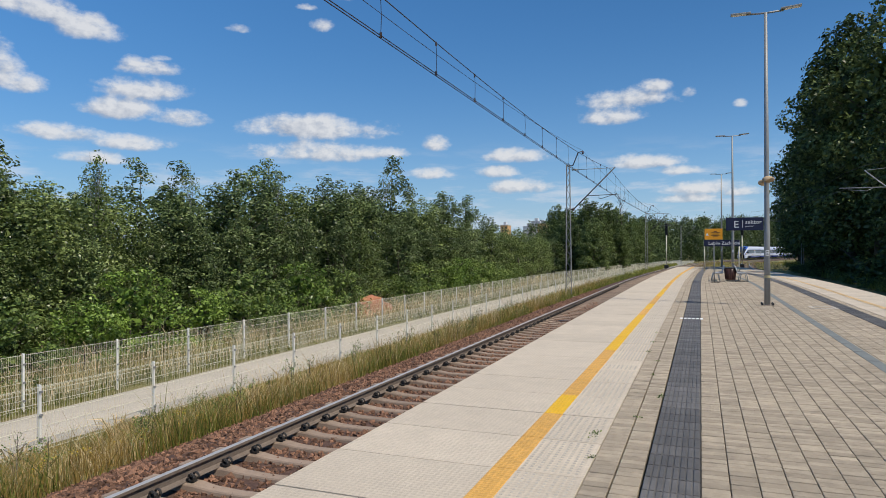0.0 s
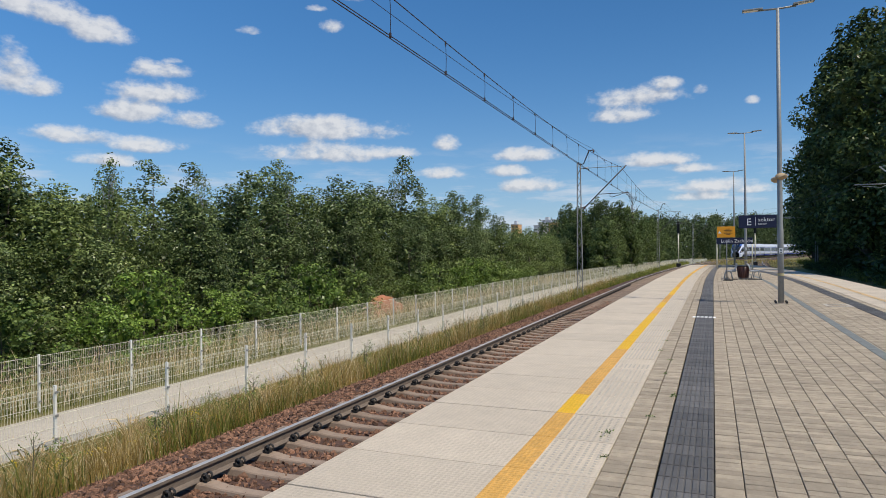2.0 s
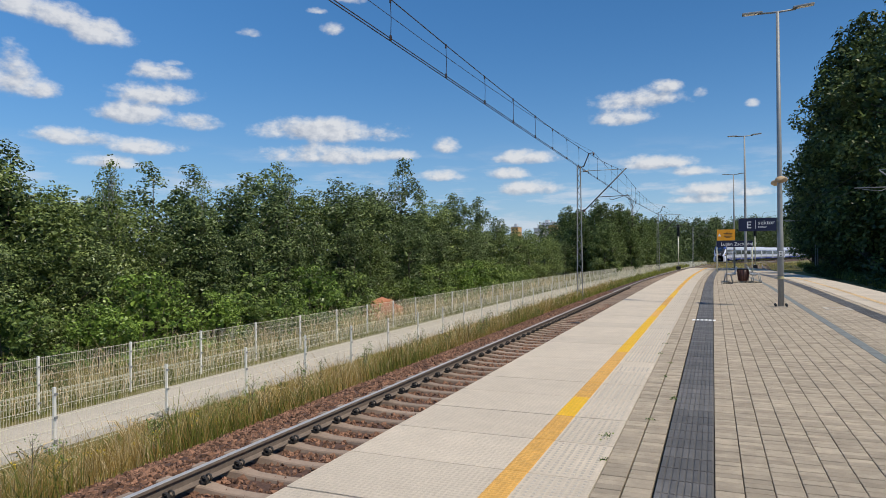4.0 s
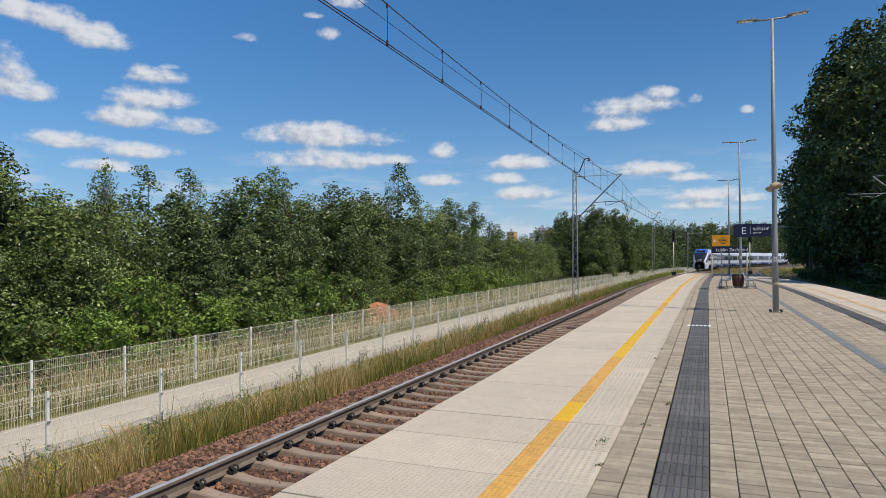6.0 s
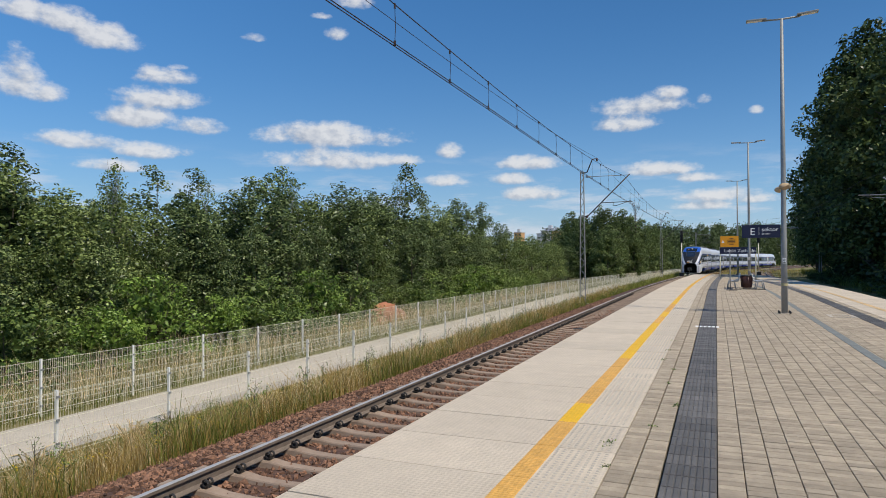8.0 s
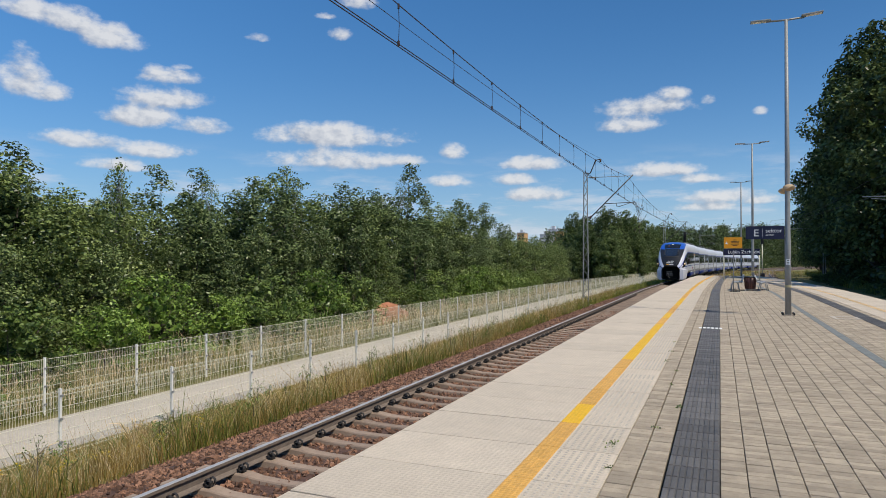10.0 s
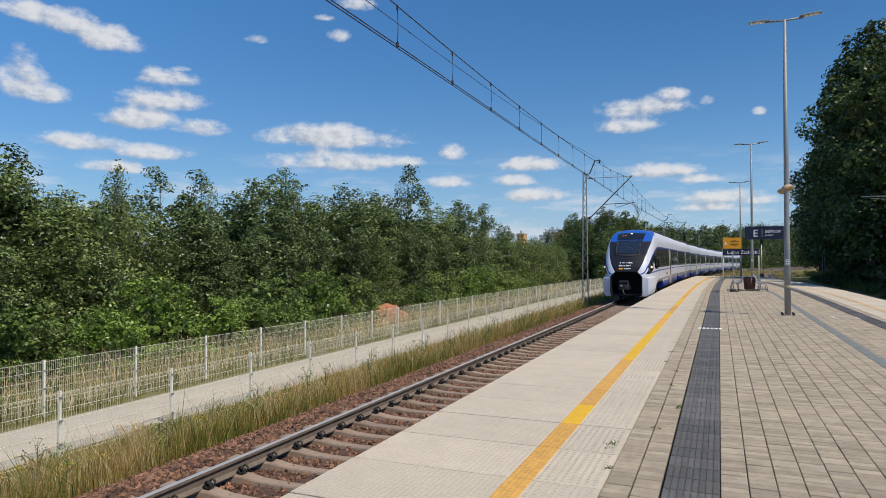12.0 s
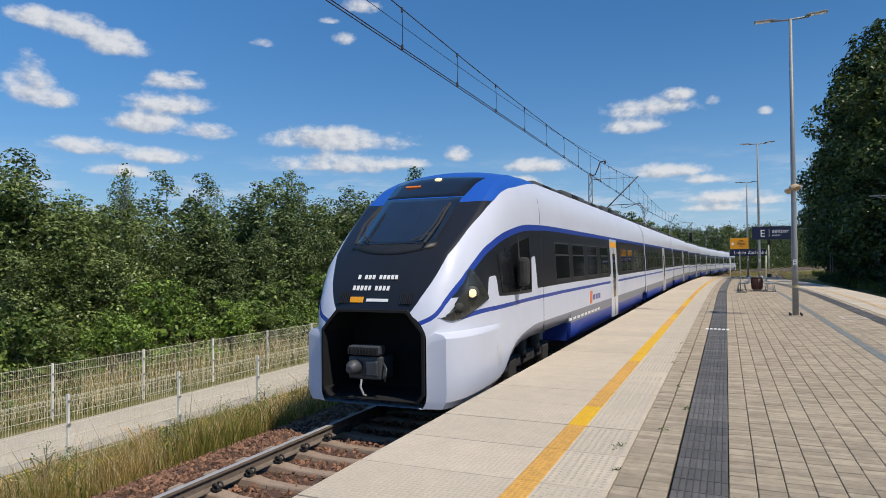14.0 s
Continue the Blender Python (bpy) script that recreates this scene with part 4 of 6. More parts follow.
TRAIN_BLACK = material("black_train_paint", (0.014, 0.015, 0.02), 0.28, vary=0.1, scale=2, coat=0.5)
FRAME_GREY = material("window_frame_grey", (0.045, 0.048, 0.052), 0.5, vary=0.1)
STEEL_DARK = material("dirty_bogie_steel", (0.035, 0.033, 0.032), 0.8, vary=0.4, scale=8)
COUPLER = material("coupler_steel", (0.075, 0.08, 0.09), 0.55, 0.3, vary=0.25, scale=8)
BELLOWS = material("black_rubber_bellows", (0.012, 0.012, 0.013), 0.85, vary=0.2)
HEADLAMP = glow("headlamp_white", (1.0, 0.70, 0.36), 0.85)
# one matte near-black for the whole coupler bay
BAY = material("flat_black_bay", (0.004, 0.004, 0.005), 0.9, vary=0.2)
DISPLAY = glow("amber_display", (0.6, 0.16, 0.03), 0.30)
LAMP_GLASS = material("headlamp_bowl", (0.03, 0.032, 0.036), 0.06, 0.0, vary=0.2, spec=0.8)


def livery(name, nose):
    """White sides, blue lines, dark window band; the bands sweep down over the nose."""
    mt = bpy.data.materials.new(name)
    mt.use_nodes = True
    nt = mt.node_tree
    N, L = nt.nodes.new, nt.links.new
    b = nt.nodes["Principled BSDF"]
    b.inputs["Roughness"].default_value = 0.38
    b.inputs["Coat Weight"].default_value, b.inputs["Coat Roughness"].default_value = 0.12, 0.05
    b.inputs["Specular IOR Level"].default_value = 0.38
    co, sep = N("ShaderNodeTexCoord"), N("ShaderNodeSeparateXYZ")
    L(co.outputs["Object"], sep.inputs[0])
    x, y, z = sep.outputs

    def m(op, a, c=None):
        n = N("ShaderNodeMath")
        n.operation = op
        for i, v in enumerate((a, c)):
            if v is None:
                continue
            if isinstance(v, (int, float)):
                n.inputs[i].default_value = v
            else:
                L(v, n.inputs[i])
        return n.outputs[0]

    def curve(pts, flat):
        """Height as a function of the distance behind the nose, up to 6 m."""
        if not nose:
            return flat
        n = N("ShaderNodeFloatCurve")
        c = n.mapping.curves[0]
        n.mapping.use_clip = False
        pts = [(a / 6, h / 6) for a, h in pts]
        c.points[0].location, c.points[1].location = pts[0], pts[-1]
        for p in pts[1:-1]:
            c.points.new(*p)
        for p in c.points:
            p.handle_type = "AUTO_CLAMPED"
        n.mapping.update()
        L(m("MINIMUM", m("DIVIDE", y, 6.0), 1.0), n.inputs["Value"])
        return m("MULTIPLY", n.outputs[0], 6.0)

    def under(a, c):
        return m("LESS_THAN", a, c)

    def between(lo, v, hi):
        return m("MULTIPLY", under(lo, v), under(v, hi))

    ax = m("ABSOLUTE", x)
    zA = curve([(0.0, 1.60), (0.1, 1.70), (0.30, 1.94), (0.55, 2.17), (0.9, 2.42), (1.5, 2.74), (2.9, 3.07), (4.5, 3.17), (6.0, 3.19)], 3.19)
    zB = curve([(0.0, 1.95), (0.10, 1.93), (0.90, 1.92), (1.30, 1.90), (1.42, 2.20), (1.64, 2.22), (1.80, 1.88), (3.62, 1.86), (3.74, 2.52), (3.96, 2.54), (4.08, 1.92), (6.0, 1.93)], 1.93)
    zL = curve([(0.0, 1.50), (0.5, 1.62), (2.1, 1.71), (6.0, 1.75)], 1.75)
    colour = N("ShaderNodeRGB")
    colour.outputs[0].default_value = (0.62, 0.65, 0.76, 1)
    col = colour.outputs[0]

    def paint(col, mask, c):
        n = N("ShaderNodeMixRGB")
        L(mask, n.inputs[0])
        L(col, n.inputs[1])
        n.inputs[2].default_value = (*c, 1)
        return n.outputs[0]

    blue, black, grey = (0.02, 0.055, 0.33), (0.013, 0.014, 0.019), (0.20, 0.21, 0.26)
    side = m("GREATER_THAN", ax, 0.72)
    back = m("GREATER_THAN", y, 0.55 if nose else -9)
    low = m("MULTIPLY", side, m("GREATER_THAN", y, 6.9 if nose else -9))
    col = paint(col, m("MULTIPLY", between(m("SUBTRACT", zL, 0.035), z, m("ADD", zL, 0.035)), m("MULTIPLY", back, side)), blue)
    zG = curve([(0.0, 0.3), (1.95, 0.42), (2.1, 0.66), (2.35, 0.90), (2.7, 1.06), (3.2, 1.16), (4.2, 1.24), (6.0, 1.24)], 1.24)
    col = paint(col, m("MULTIPLY", under(z, zG), m("MULTIPLY", side, m("GREATER_THAN", y, 1.95 if nose else -9))), grey)
    col = paint(col, m("MULTIPLY", under(z, 0.98), low), blue)
    col = paint(col, m("MULTIPLY", between(zB, z, zA), side), black)
    thick = curve([(0.0, 0.05), (0.5, 0.09), (1.6, 0.12), (6.0, 0.10)], 0.10)
    col = paint(col, m("MULTIPLY", between(m("SUBTRACT", zA, thick), z, zA), side), blue)
    if nose:
        xb = curve([(0.0, 0.60), (0.12, 0.74), (0.5, 0.94), (1.25, 1.09), (1.9, 1.18), (3.0, 1.20), (4.7, 1.10), (6.0, 0.9)], 0.9)
        front = m("MULTIPLY", under(ax, xb), under(1.66, z))
        col = paint(col, front, black)
        col = paint(col, m("MULTIPLY", front, m("GREATER_THAN", z, m("ADD", 3.40, m("MULTIPLY", ax, 0.06)))), (0.015, 0.095, 0.46))
        col = paint(col, m("MULTIPLY", front, m("GREATER_THAN", y, 5.2)), (0.07, 0.075, 0.08))
    else:
        col = paint(col, under(ax, 0.85), (0.07, 0.075, 0.08))
    n1 = N("ShaderNodeTexNoise")
    n1.inputs["Scale"].default_value, n1.inputs["Detail"].default_value = 1.4, 6
    L(co.outputs["Object"], n1.inputs["Vector"])
    mr = N("ShaderNodeMapRange")
    mr.inputs["To Min"].default_value, mr.inputs["To Max"].default_value = 0.9, 1.06
    L(n1.outputs["Fac"], mr.inputs["Value"])
    sc = N("ShaderNodeVectorMath")
    sc.operation = "SCALE"
    L(col, sc.inputs[0]); L(mr.outputs[0], sc.inputs[3])
    L(sc.outputs[0], b.inputs["Base Color"])
    return mt


LIVERY_NOSE, LIVERY_MID = livery("train_livery_nose", True), livery("train_livery", False)


def lerp_table(tab, d):
    if d <= tab[0][0]:
        return tab[0][1]
    for (a, va), (b, vb) in zip(tab, tab[1:]):
        if d <= b:
            u = (d - a) / (b - a)
            return va + (vb - va) * u
    return tab[-1][1]


TOP = [(0, 1.75), (0.1, 1.98), (0.25, 2.24), (0.62, 2.72), (1.2, 3.14), (1.8, 3.57), (2.4, 3.92), (3.0, 4.13), (3.6, 4.21), (4.6, 4.24)]
WIDTH = [(0, 0.88), (0.08, 0.98), (0.2, 1.06), (0.4, 1.15), (0.7, 1.24), (1.1, 1.31), (1.6, 1.37), (2.4, 1.41)]
DROP = [(0, 0.40), (0.4, 0.55), (1.2, 0.72), (2.2, 0.95), (3.2, 1.05), (4.6, 1.0)]
FLAT = [(0, 0.56), (0.12, 0.69), (0.5, 0.88), (1.25, 1.02), (1.9, 1.07), (2.6, 1.02), (3.2, 0.92), (4.6, 0.68), (6.0, 0.62)]
CROWN = [(0, 0.05), (0.3, 0.10), (1.5, 0.13), (3.0, 0.11), (4.6, 0.05), (6.0, 0.035)]
FOLD = [(0, 1.15), (2.2, 1.15), (4.2, 0.78), (6.0, 0.78)]
CHEEK = [(0, 0.0), (0.03, 0.03), (0.07, 0.19), (0.3, 0.18), (0.9, 0.11), (1.9, 0.0)]


def half_section(d, zb, nose=True):
    """Half outline of the body, from the bottom edge up to the roof's middle."""
    if not nose:
        d = 9
    W, zt, dr, xt = (lerp_table(t, d) for t in (WIDTH, TOP, DROP, FLAT))
    zs = zt - dr
    lean = lambda z: max(0.0, z - 2.0) * 0.055
    ck = lerp_table(CHEEK, d)
    pts = [(W * 0.93 + ck, zb), (W * 0.985 + ck, zb + 0.10)]
    # cheeks stand out below the belt near the tip
    zk = min(1.36, zs - 0.1)
    for k in range(4):
        pts.append((W + ck, zb + 0.2 + (zk - zb - 0.2) * k / 3))
    pts.append((W + ck * 0.75, zk + 0.05))
    pts.append((W + ck * 0.1, zk + 0.08))
    for k in range(1, 5):
        z = zk + 0.08 + (zs - zk - 0.08) * k / 4
        pts.append((W - lean(z), z))
    cr, fo = lerp_table(CROWN, d), lerp_table(FOLD, d)
    x_s, z_e = W - lean(zs), zt - cr
    for k in range(1, 11):
        a = math.pi / 2 * k / 10
        pts.append((xt + (x_s - xt) * math.cos(a) ** fo, zs + (z_e - zs) * math.sin(a) ** (fo + 0.1)))
    for k in range(1, 6):
        u = k / 5
        pts.append((xt * (1 - u), z_e + cr * (1 - (1 - u) ** 2)))
    return pts


def skin_x(d, z, nose=True):
    pts = half_section(d, 0.4, nose)
    for (x0, z0), (x1, z1) in zip(pts, pts[1:]):
        if z0 <= z <= z1 and z1 > z0:
            return x0 + (x1 - x0) * (z - z0) / (z1 - z0)
    return pts[-1][0]


def bottom(d, length, nose):
    """The skirt is cut away over the bogies."""
    cuts = [(2.4, 7.0)] if nose else [(-1, 0.9)]
    cuts.append((length - 1.2, length + 2))
    if nose and d < 7.0:
        # the skirt sweeps up over the first bogie
        return lerp_table([(0, 0.36), (1.9, 0.46), (2.1, 0.56), (2.35, 0.74), (2.7, 0.88), (3.2, 0.97), (4.0, 1.0), (7.0, 1.0)], d)
    for a, b in cuts:
        if a < d < b:
            return 0.92
    return 0.55


def body_mesh(length, nose):
    ds = []
    if nose:
        ds = [0, 0.03, 0.07, 0.12, 0.2, 0.3, 0.45, 0.6, 0.8, 1.0, 1.2, 1.4, 1.6, 1.8, 1.95, 2.1, 2.22, 2.35, 2.5, 2.7, 2.9, 3.2, 3.3, 3.6, 4.0, 4.6, 5.3, 6.1, 6.99, 7.01]
    else:
        ds = [0.12, 0.89, 0.91]
    ds += [d for d in s0_s1(8.5, length - 2, 2.5)] + [length - 1.21, length - 1.19, length - 0.12]
    bm = bare()
    rows = []
    for d in ds:
        h = half_section(d, bottom(d, length, nose), nose)
        full = [(x, z) for x, z in h] + [(-x, z) for x, z in h[-2::-1]]
        rows.append([bm.verts.new((x, d, z)) for x, z in full])
    n = len(rows[0])
    for a, b in zip(rows, rows[1:]):
        for k in range(n - 1):
            f = bm.faces.new((a[k], a[k + 1], b[k + 1], b[k]))
            f.smooth = True
        bm.faces.new((a[n - 1], a[0], b[0], b[n - 1]))
        if nose and a[0].co.y < 2.3:
            # crisp creases above and below the cheeks and along the hood
            for k in (1, 5, 7, 21, n - 2, n - 6, n - 8, n - 22):
                bm.edges.get((a[k], b[k])).smooth = False
        if nose and abs(a[0].co.y - 0.07) < 0.001:
            for k in [*range(7), *range(n - 8, n - 1)]:
                bm.edges.get((a[k], a[k + 1])).smooth = False
    bm.faces.new(rows[-1])
    if not nose:
        bm.faces.new(rows[0][::-1])
    bmesh.ops.recalc_face_normals(bm, faces=bm.faces[:])
    return bm


def patch(y0, y1, z0, z1, side, out, nose=False, thick=0.02, nz=4, ny=1, round_=0.0, slant=0.0):
    """A panel that follows the side of the body, proud by out."""
    bm = bare()
    grid = []
    for j in range(nz + 1):
        z = z0 + (z1 - z0) * j / nz
        row = []
        for i in range(ny + 1):
            y = y0 + (y1 - y0) * i / ny + slant * (z - z0)
            row.append((y, z))
        grid.append(row)
    if round_:
        for j, dz in ((0, 0), (nz, 0)):
            a, b = grid[j][0], grid[j][-1]
            grid[j][0], grid[j][-1] = (a[0] + round_, a[1]), (b[0] - round_, b[1])
    f_ = [[bm.verts.new((side * (skin_x(y, z, nose) + out), y, z)) for y, z in row] for row in grid]
    b_ = [[bm.verts.new((side * (skin_x(y, z, nose) + out - thick), y, z)) for y, z in row] for row in grid]
    for j in range(nz):
        for i in range(ny):
            bm.faces.new((f_[j][i], f_[j][i + 1], f_[j + 1][i + 1], f_[j + 1][i]))
    loop = [(0, i) for i in range(ny)] + [(j, ny) for j in range(nz)] + [(nz, i) for i in range(ny, 0, -1)] + [(j, 0) for j in range(nz, 0, -1)]
    for (a, b), (c, d) in zip(loop, loop[1:] + loop[:1]):
        bm.faces.new((f_[a][b], f_[c][d], b_[c][d], b_[a][b]))
    bmesh.ops.recalc_face_normals(bm, faces=bm.faces[:])
    return bm


def bogie(car, y):
    bm = bare()
    for s in (-1, 1):
        box(bm, s * 1.0 - 0.09, s * 1.0 + 0.09, y - 1.6, y + 1.6, 0.42, 0.66, 0.03)
        for k in (-0.5, 0.5):
            tube(bm, [(s * 1.05, y + k, 0.55), (s * 1.05, y + k, 0.95)], 0.13, 8)
        for k in (-1.2, 1.2):
            box(bm, s * 1.0 - 0.13, s * 1.0 + 0.13, y + k - 0.22, y + k + 0.22, 0.30, 0.62, 0.03)
    box(bm, -0.9, 0.9, y - 0.5, y + 0.5, 0.45, 0.85, 0.03)
    bg = part("bogie", bm, STEEL_DARK, car, "dirty dark steel bogie frame")
    for k in (-1.2, 1.2):
        bm = bare()
        for s in (-1, 1):
            tube(bm, [(s * 0.70, y + k, 0.42), (s * 0.735, y + k, 0.42), (s * 0.74, y + k, 0.42), (s * 0.83, y + k, 0.42)], [0.46, 0.46, 0.42, 0.42], 20)
        tube(bm, [(-0.7, y + k, 0.42), (0.7, y + k, 0.42)], 0.09, 8)
        part("wheelset", bm, STEEL_DARK, bg)
    return bg


def window(car, y0, y1, z0, z1, side):
    w = part("window_frame", patch(y0, y1, z0, z1, side, 0.006, round_=0.03), FRAME_GREY, car, "slim grey window frame")
    part("pane", patch(y0 + 0.035, y1 - 0.035, z0 + 0.035, z1 - 0.035, side, 0.010, round_=0.03), GLASS, w)
    part("transom", patch(y0 + 0.035, y1 - 0.035, z1 - 0.30, z1 - 0.27, side, 0.013), FRAME_GREY, w)


def door(car, y, side, header=True):
    d = part("door", patch(y, y + 1.30, 0.62, 3.12, side, 0.012, nz=8), TRAIN_WHITE, car, "light grey plug door with an amber header")
    part("door_glass", patch(y + 0.35, y + 0.90, 1.25, 2.65, side, 0.017, round_=0.04), GLASS, d)
    if header:
        part("door_header", patch(y + 0.02, y + 1.23, 2.86, 3.03, side, 0.018), AMBER, d, "amber door header")
    part("door_seam", patch(y + 0.61, y + 0.64, 0.66, 2.84, side, 0.019, nz=8), BLACK, d)
    for k in (-0.16, 1.33):
        part("door_button", patch(y + k, y + k + 0.07, 1.65, 2.0, side, 0.012, nz=1), SIGN_WHITE, d)


def roof_gear(car, length, y0):
    rnd = random.Random(int(length * 10))
    y = y0
    while y < length - 1.2:
        ln = rnd.choice((1.4, 2.2, 2.8))
        bm = bare()
        h = rnd.uniform(-0.02, 0.09)
        box(bm, -0.84, 0.84, y, y + ln, 4.14, 4.30 + h, 0.06)
        r = part("roof_box", bm, GREY_ROOF, car, "dark grey roof equipment box")
        bm = bare()
        yy = y + ln * 0.5
        box(bm, -0.86, 0.86, yy - 0.35, yy + 0.35, 4.20, 4.26 + h)
        part("grille", bm, BLACK, r)
        y += ln + rnd.uniform(0.25, 0.9)


def side_marks(car, y, side):
    """Operator's mark as plain shapes, and unreadable small print as bars."""
    part("logo_shape", patch(y, y + 0.28, 1.28, 1.62, side, 0.006, slant=0.15), material("orange_mark", (0.75, 0.16, 0.03), 0.4, vary=0.04), car)
    for k in range(3):
        part("logo_bar", patch(y + 0.4 + k * 0.42, y + 0.7 + k * 0.42, 1.36, 1.50, side, 0.006, nz=1), TRAIN_BLUE, car)
    for k in range(9):
        part("print_bar", patch(y - 2.6 + k * 0.46, y - 2.3 + k * 0.46, 1.03, 1.09, side, 0.006, nz=1), SIGN_WHITE, car)


def middle_car(length):
    car = thing("train_car", "white and blue passenger train car with dark windows", "train car", "cars of the train")
    part("body", body_mesh(length, False), LIVERY_MID, car)
    dy = 9.3
    for side in (1, -1):
        door(car, dy, side, False)
        for y in (1.3, 2.75, 4.2, 5.65, 7.1, 11.2, 12.65, 14.1, 15.3):
            window(car, y, y + 1.12, 2.02, 2.86, side)
        part("end_post", patch(0.13, 0.33, 0.95, 3.9, side, 0.012, nz=10), TRAIN_WHITE, car, "white end post")
    bm = bare()
    box(bm, -1.2, 1.2, 2.2, length - 2.6, 0.35, 0.6, 0.05)
    part("underframe", bm, STEEL_DARK, car)
    bm = bare()
    for k in range(4):
        box(bm, -1.18 + 0.02 * (k % 2), 1.18 - 0.02 * (k % 2), -0.13 + 0.065 * k, -0.075 + 0.065 * k, 0.9, 3.9)
    part("bellows", bm, BELLOWS, car, "black folded gangway bellows")
    bogie(car, 0.0)
    roof_gear(car, length, 1.5)
    return car


def cab_pane(side):
    bm = patch(1.95, 3.60, 1.92, 2.95, side, 0.007, True, nz=8, ny=6)
    for v in bm.verts:
        # the front edge leans back, the top rises to the rear
        u = (v.co.z - 1.92) / 1.03
        w = (v.co.y - 1.95) / 1.65
        v.co.y += -0.30 * u * (1 - w) * (1 - u * 0.4)
        v.co.z = 1.92 + u * (0.70 + 0.28 * w)
        v.co.x = side * (skin_x(v.co.y, v.co.z) + (0.007 if abs(v.co.x) > skin_x(v.co.y, v.co.z) - 0.004 else -0.012))
    return bm


def end_car(length):
    car = thing("train_car", "streamlined white, black and blue train cab car with headlamps lit", "train car", "cars of the train")
    part("body", body_mesh(length, True), LIVERY_NOSE, car)
    # coupler bay: dark recess behind the tip
    bm = bare()
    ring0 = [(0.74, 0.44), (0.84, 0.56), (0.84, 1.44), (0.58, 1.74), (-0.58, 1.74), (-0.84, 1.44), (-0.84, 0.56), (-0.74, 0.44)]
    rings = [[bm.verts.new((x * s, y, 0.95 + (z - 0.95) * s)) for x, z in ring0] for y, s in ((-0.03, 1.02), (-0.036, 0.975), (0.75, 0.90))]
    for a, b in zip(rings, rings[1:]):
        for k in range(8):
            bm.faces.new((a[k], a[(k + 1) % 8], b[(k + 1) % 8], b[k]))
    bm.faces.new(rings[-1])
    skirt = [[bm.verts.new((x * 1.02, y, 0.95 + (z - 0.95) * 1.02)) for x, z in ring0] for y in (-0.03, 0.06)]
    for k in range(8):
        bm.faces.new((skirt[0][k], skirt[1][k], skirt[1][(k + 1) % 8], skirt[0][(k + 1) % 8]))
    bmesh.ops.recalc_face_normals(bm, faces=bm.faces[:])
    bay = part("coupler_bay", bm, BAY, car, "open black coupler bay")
    bm = bare()
    box(bm, -0.42, 0.14, 0.02, 0.42, 0.72, 1.06, 0.03)
    box(bm, -0.40, 0.12, -0.02, 0.2, 1.08, 1.22, 0.03)
    tube(bm, [(-0.1, 0.3, 0.9), (-0.1, 0.74, 0.9)], 0.12, 10)
    cp = part("coupler", bm, COUPLER, bay, "grey steel automatic coupler")
    bm = bare()
    tube(bm, [(-0.28, 0.03, 0.90), (-0.28, -0.10, 0.90), (-0.28, -0.20, 0.89)], [0.12, 0.11, 0.05], 10)
    part("coupler_cone", bm, COUPLER, cp)
    bm = bare()
    box(bm, -0.10, 0.10, -0.03, 0.03, 0.78, 1.0, 0.02)
    part("coupler_plate", bm, COUPLER, cp)
    bm = bare()
    for k in range(11):
        tube(bm, [(-0.38 + k * 0.048, -0.035, 1.10), (-0.38 + k * 0.048, -0.035, 1.20)], 0.014, 5)
    part("coupler_grille", bm, BLACK, cp)
    bm = bare()
    tube(bm, [(-0.18, 0.0, 0.72), (-0.16, -0.06, 0.62), (-0.10, -0.08, 0.52), (-0.06, -0.06, 0.50)], 0.018, 6)
    part("hose", bm, GALV, cp)
    bm = bare()
    tube(bm, [(0.14, 0.1, 0.95), (0.24, 0.0, 0.90), (0.22, -0.02, 0.72)], 0.016, 6)
    part("hose", bm, COUPLER, cp)

    def top_patch(d0, d1, x0, x1, out, n=10, cut=0.0, mat_=SCREEN, nm="windscreen", lab=""):
        bm = bare()
        g = []
        for j in range(n + 1):
            d = d0 + (d1 - d0) * j / n
            u = j / n
            hw0 = x0 + (x1 - x0) * u
            row = []
            for i in range(9):
                x = -hw0 + 2 * hw0 * i / 8
                dd = d + cut * (abs(x) / hw0) ** 2
                h = half_section(dd, 0.4)
                # height of the skin at x
                zz = h[-1][1]
                for (xa, za), (xb_, zb_) in zip(h[::-1], h[-2::-1]):
                    if xa <= abs(x) <= xb_:
                        zz = za + (zb_ - za) * (abs(x) - xa) / max(1e-6, xb_ - xa)
                        break
                row.append(bm.verts.new((x, dd - out * 0.7, zz + out * 0.7)))
            g.append(row)
        for a, b in zip(g, g[1:]):
            for i in range(8):
                f = bm.faces.new((a[i], a[i + 1], b[i + 1], b[i]))
                f.smooth = True
        ex = bmesh.ops.extrude_face_region(bm, geom=bm.faces[:])
        bmesh.ops.translate(bm, vec=(0, 0.02, -0.02), verts=[v for v in ex["geom"] if isinstance(v, bmesh.types.BMVert)])
        bmesh.ops.recalc_face_normals(bm, faces=bm.faces[:])
        return part(nm, bm, mat_, car, lab)

    top_patch(0.50, 0.62, 0.72, 0.74, 0.012, 3, 0.15, BLACK, "cowl", "black cowl below the windscreen")
    top_patch(0.64, 1.74, 0.68, 0.72, 0.014, 12, 0.1, SCREEN, "windscreen", "dark curved windscreen")
    top_patch(1.79, 2.62, 0.73, 0.82, 0.014, 8, 0.1, GLASS, "display_panel", "dark glass panel with the destination display")
    bm = bare()
    tube(bm, [(0.03, 2.44, 3.88), (0.03, 2.41, 3.952)], [0.06, 0.068], 14)
    part("top_lamp", bm, HEADLAMP, car, "lit top headlamp")
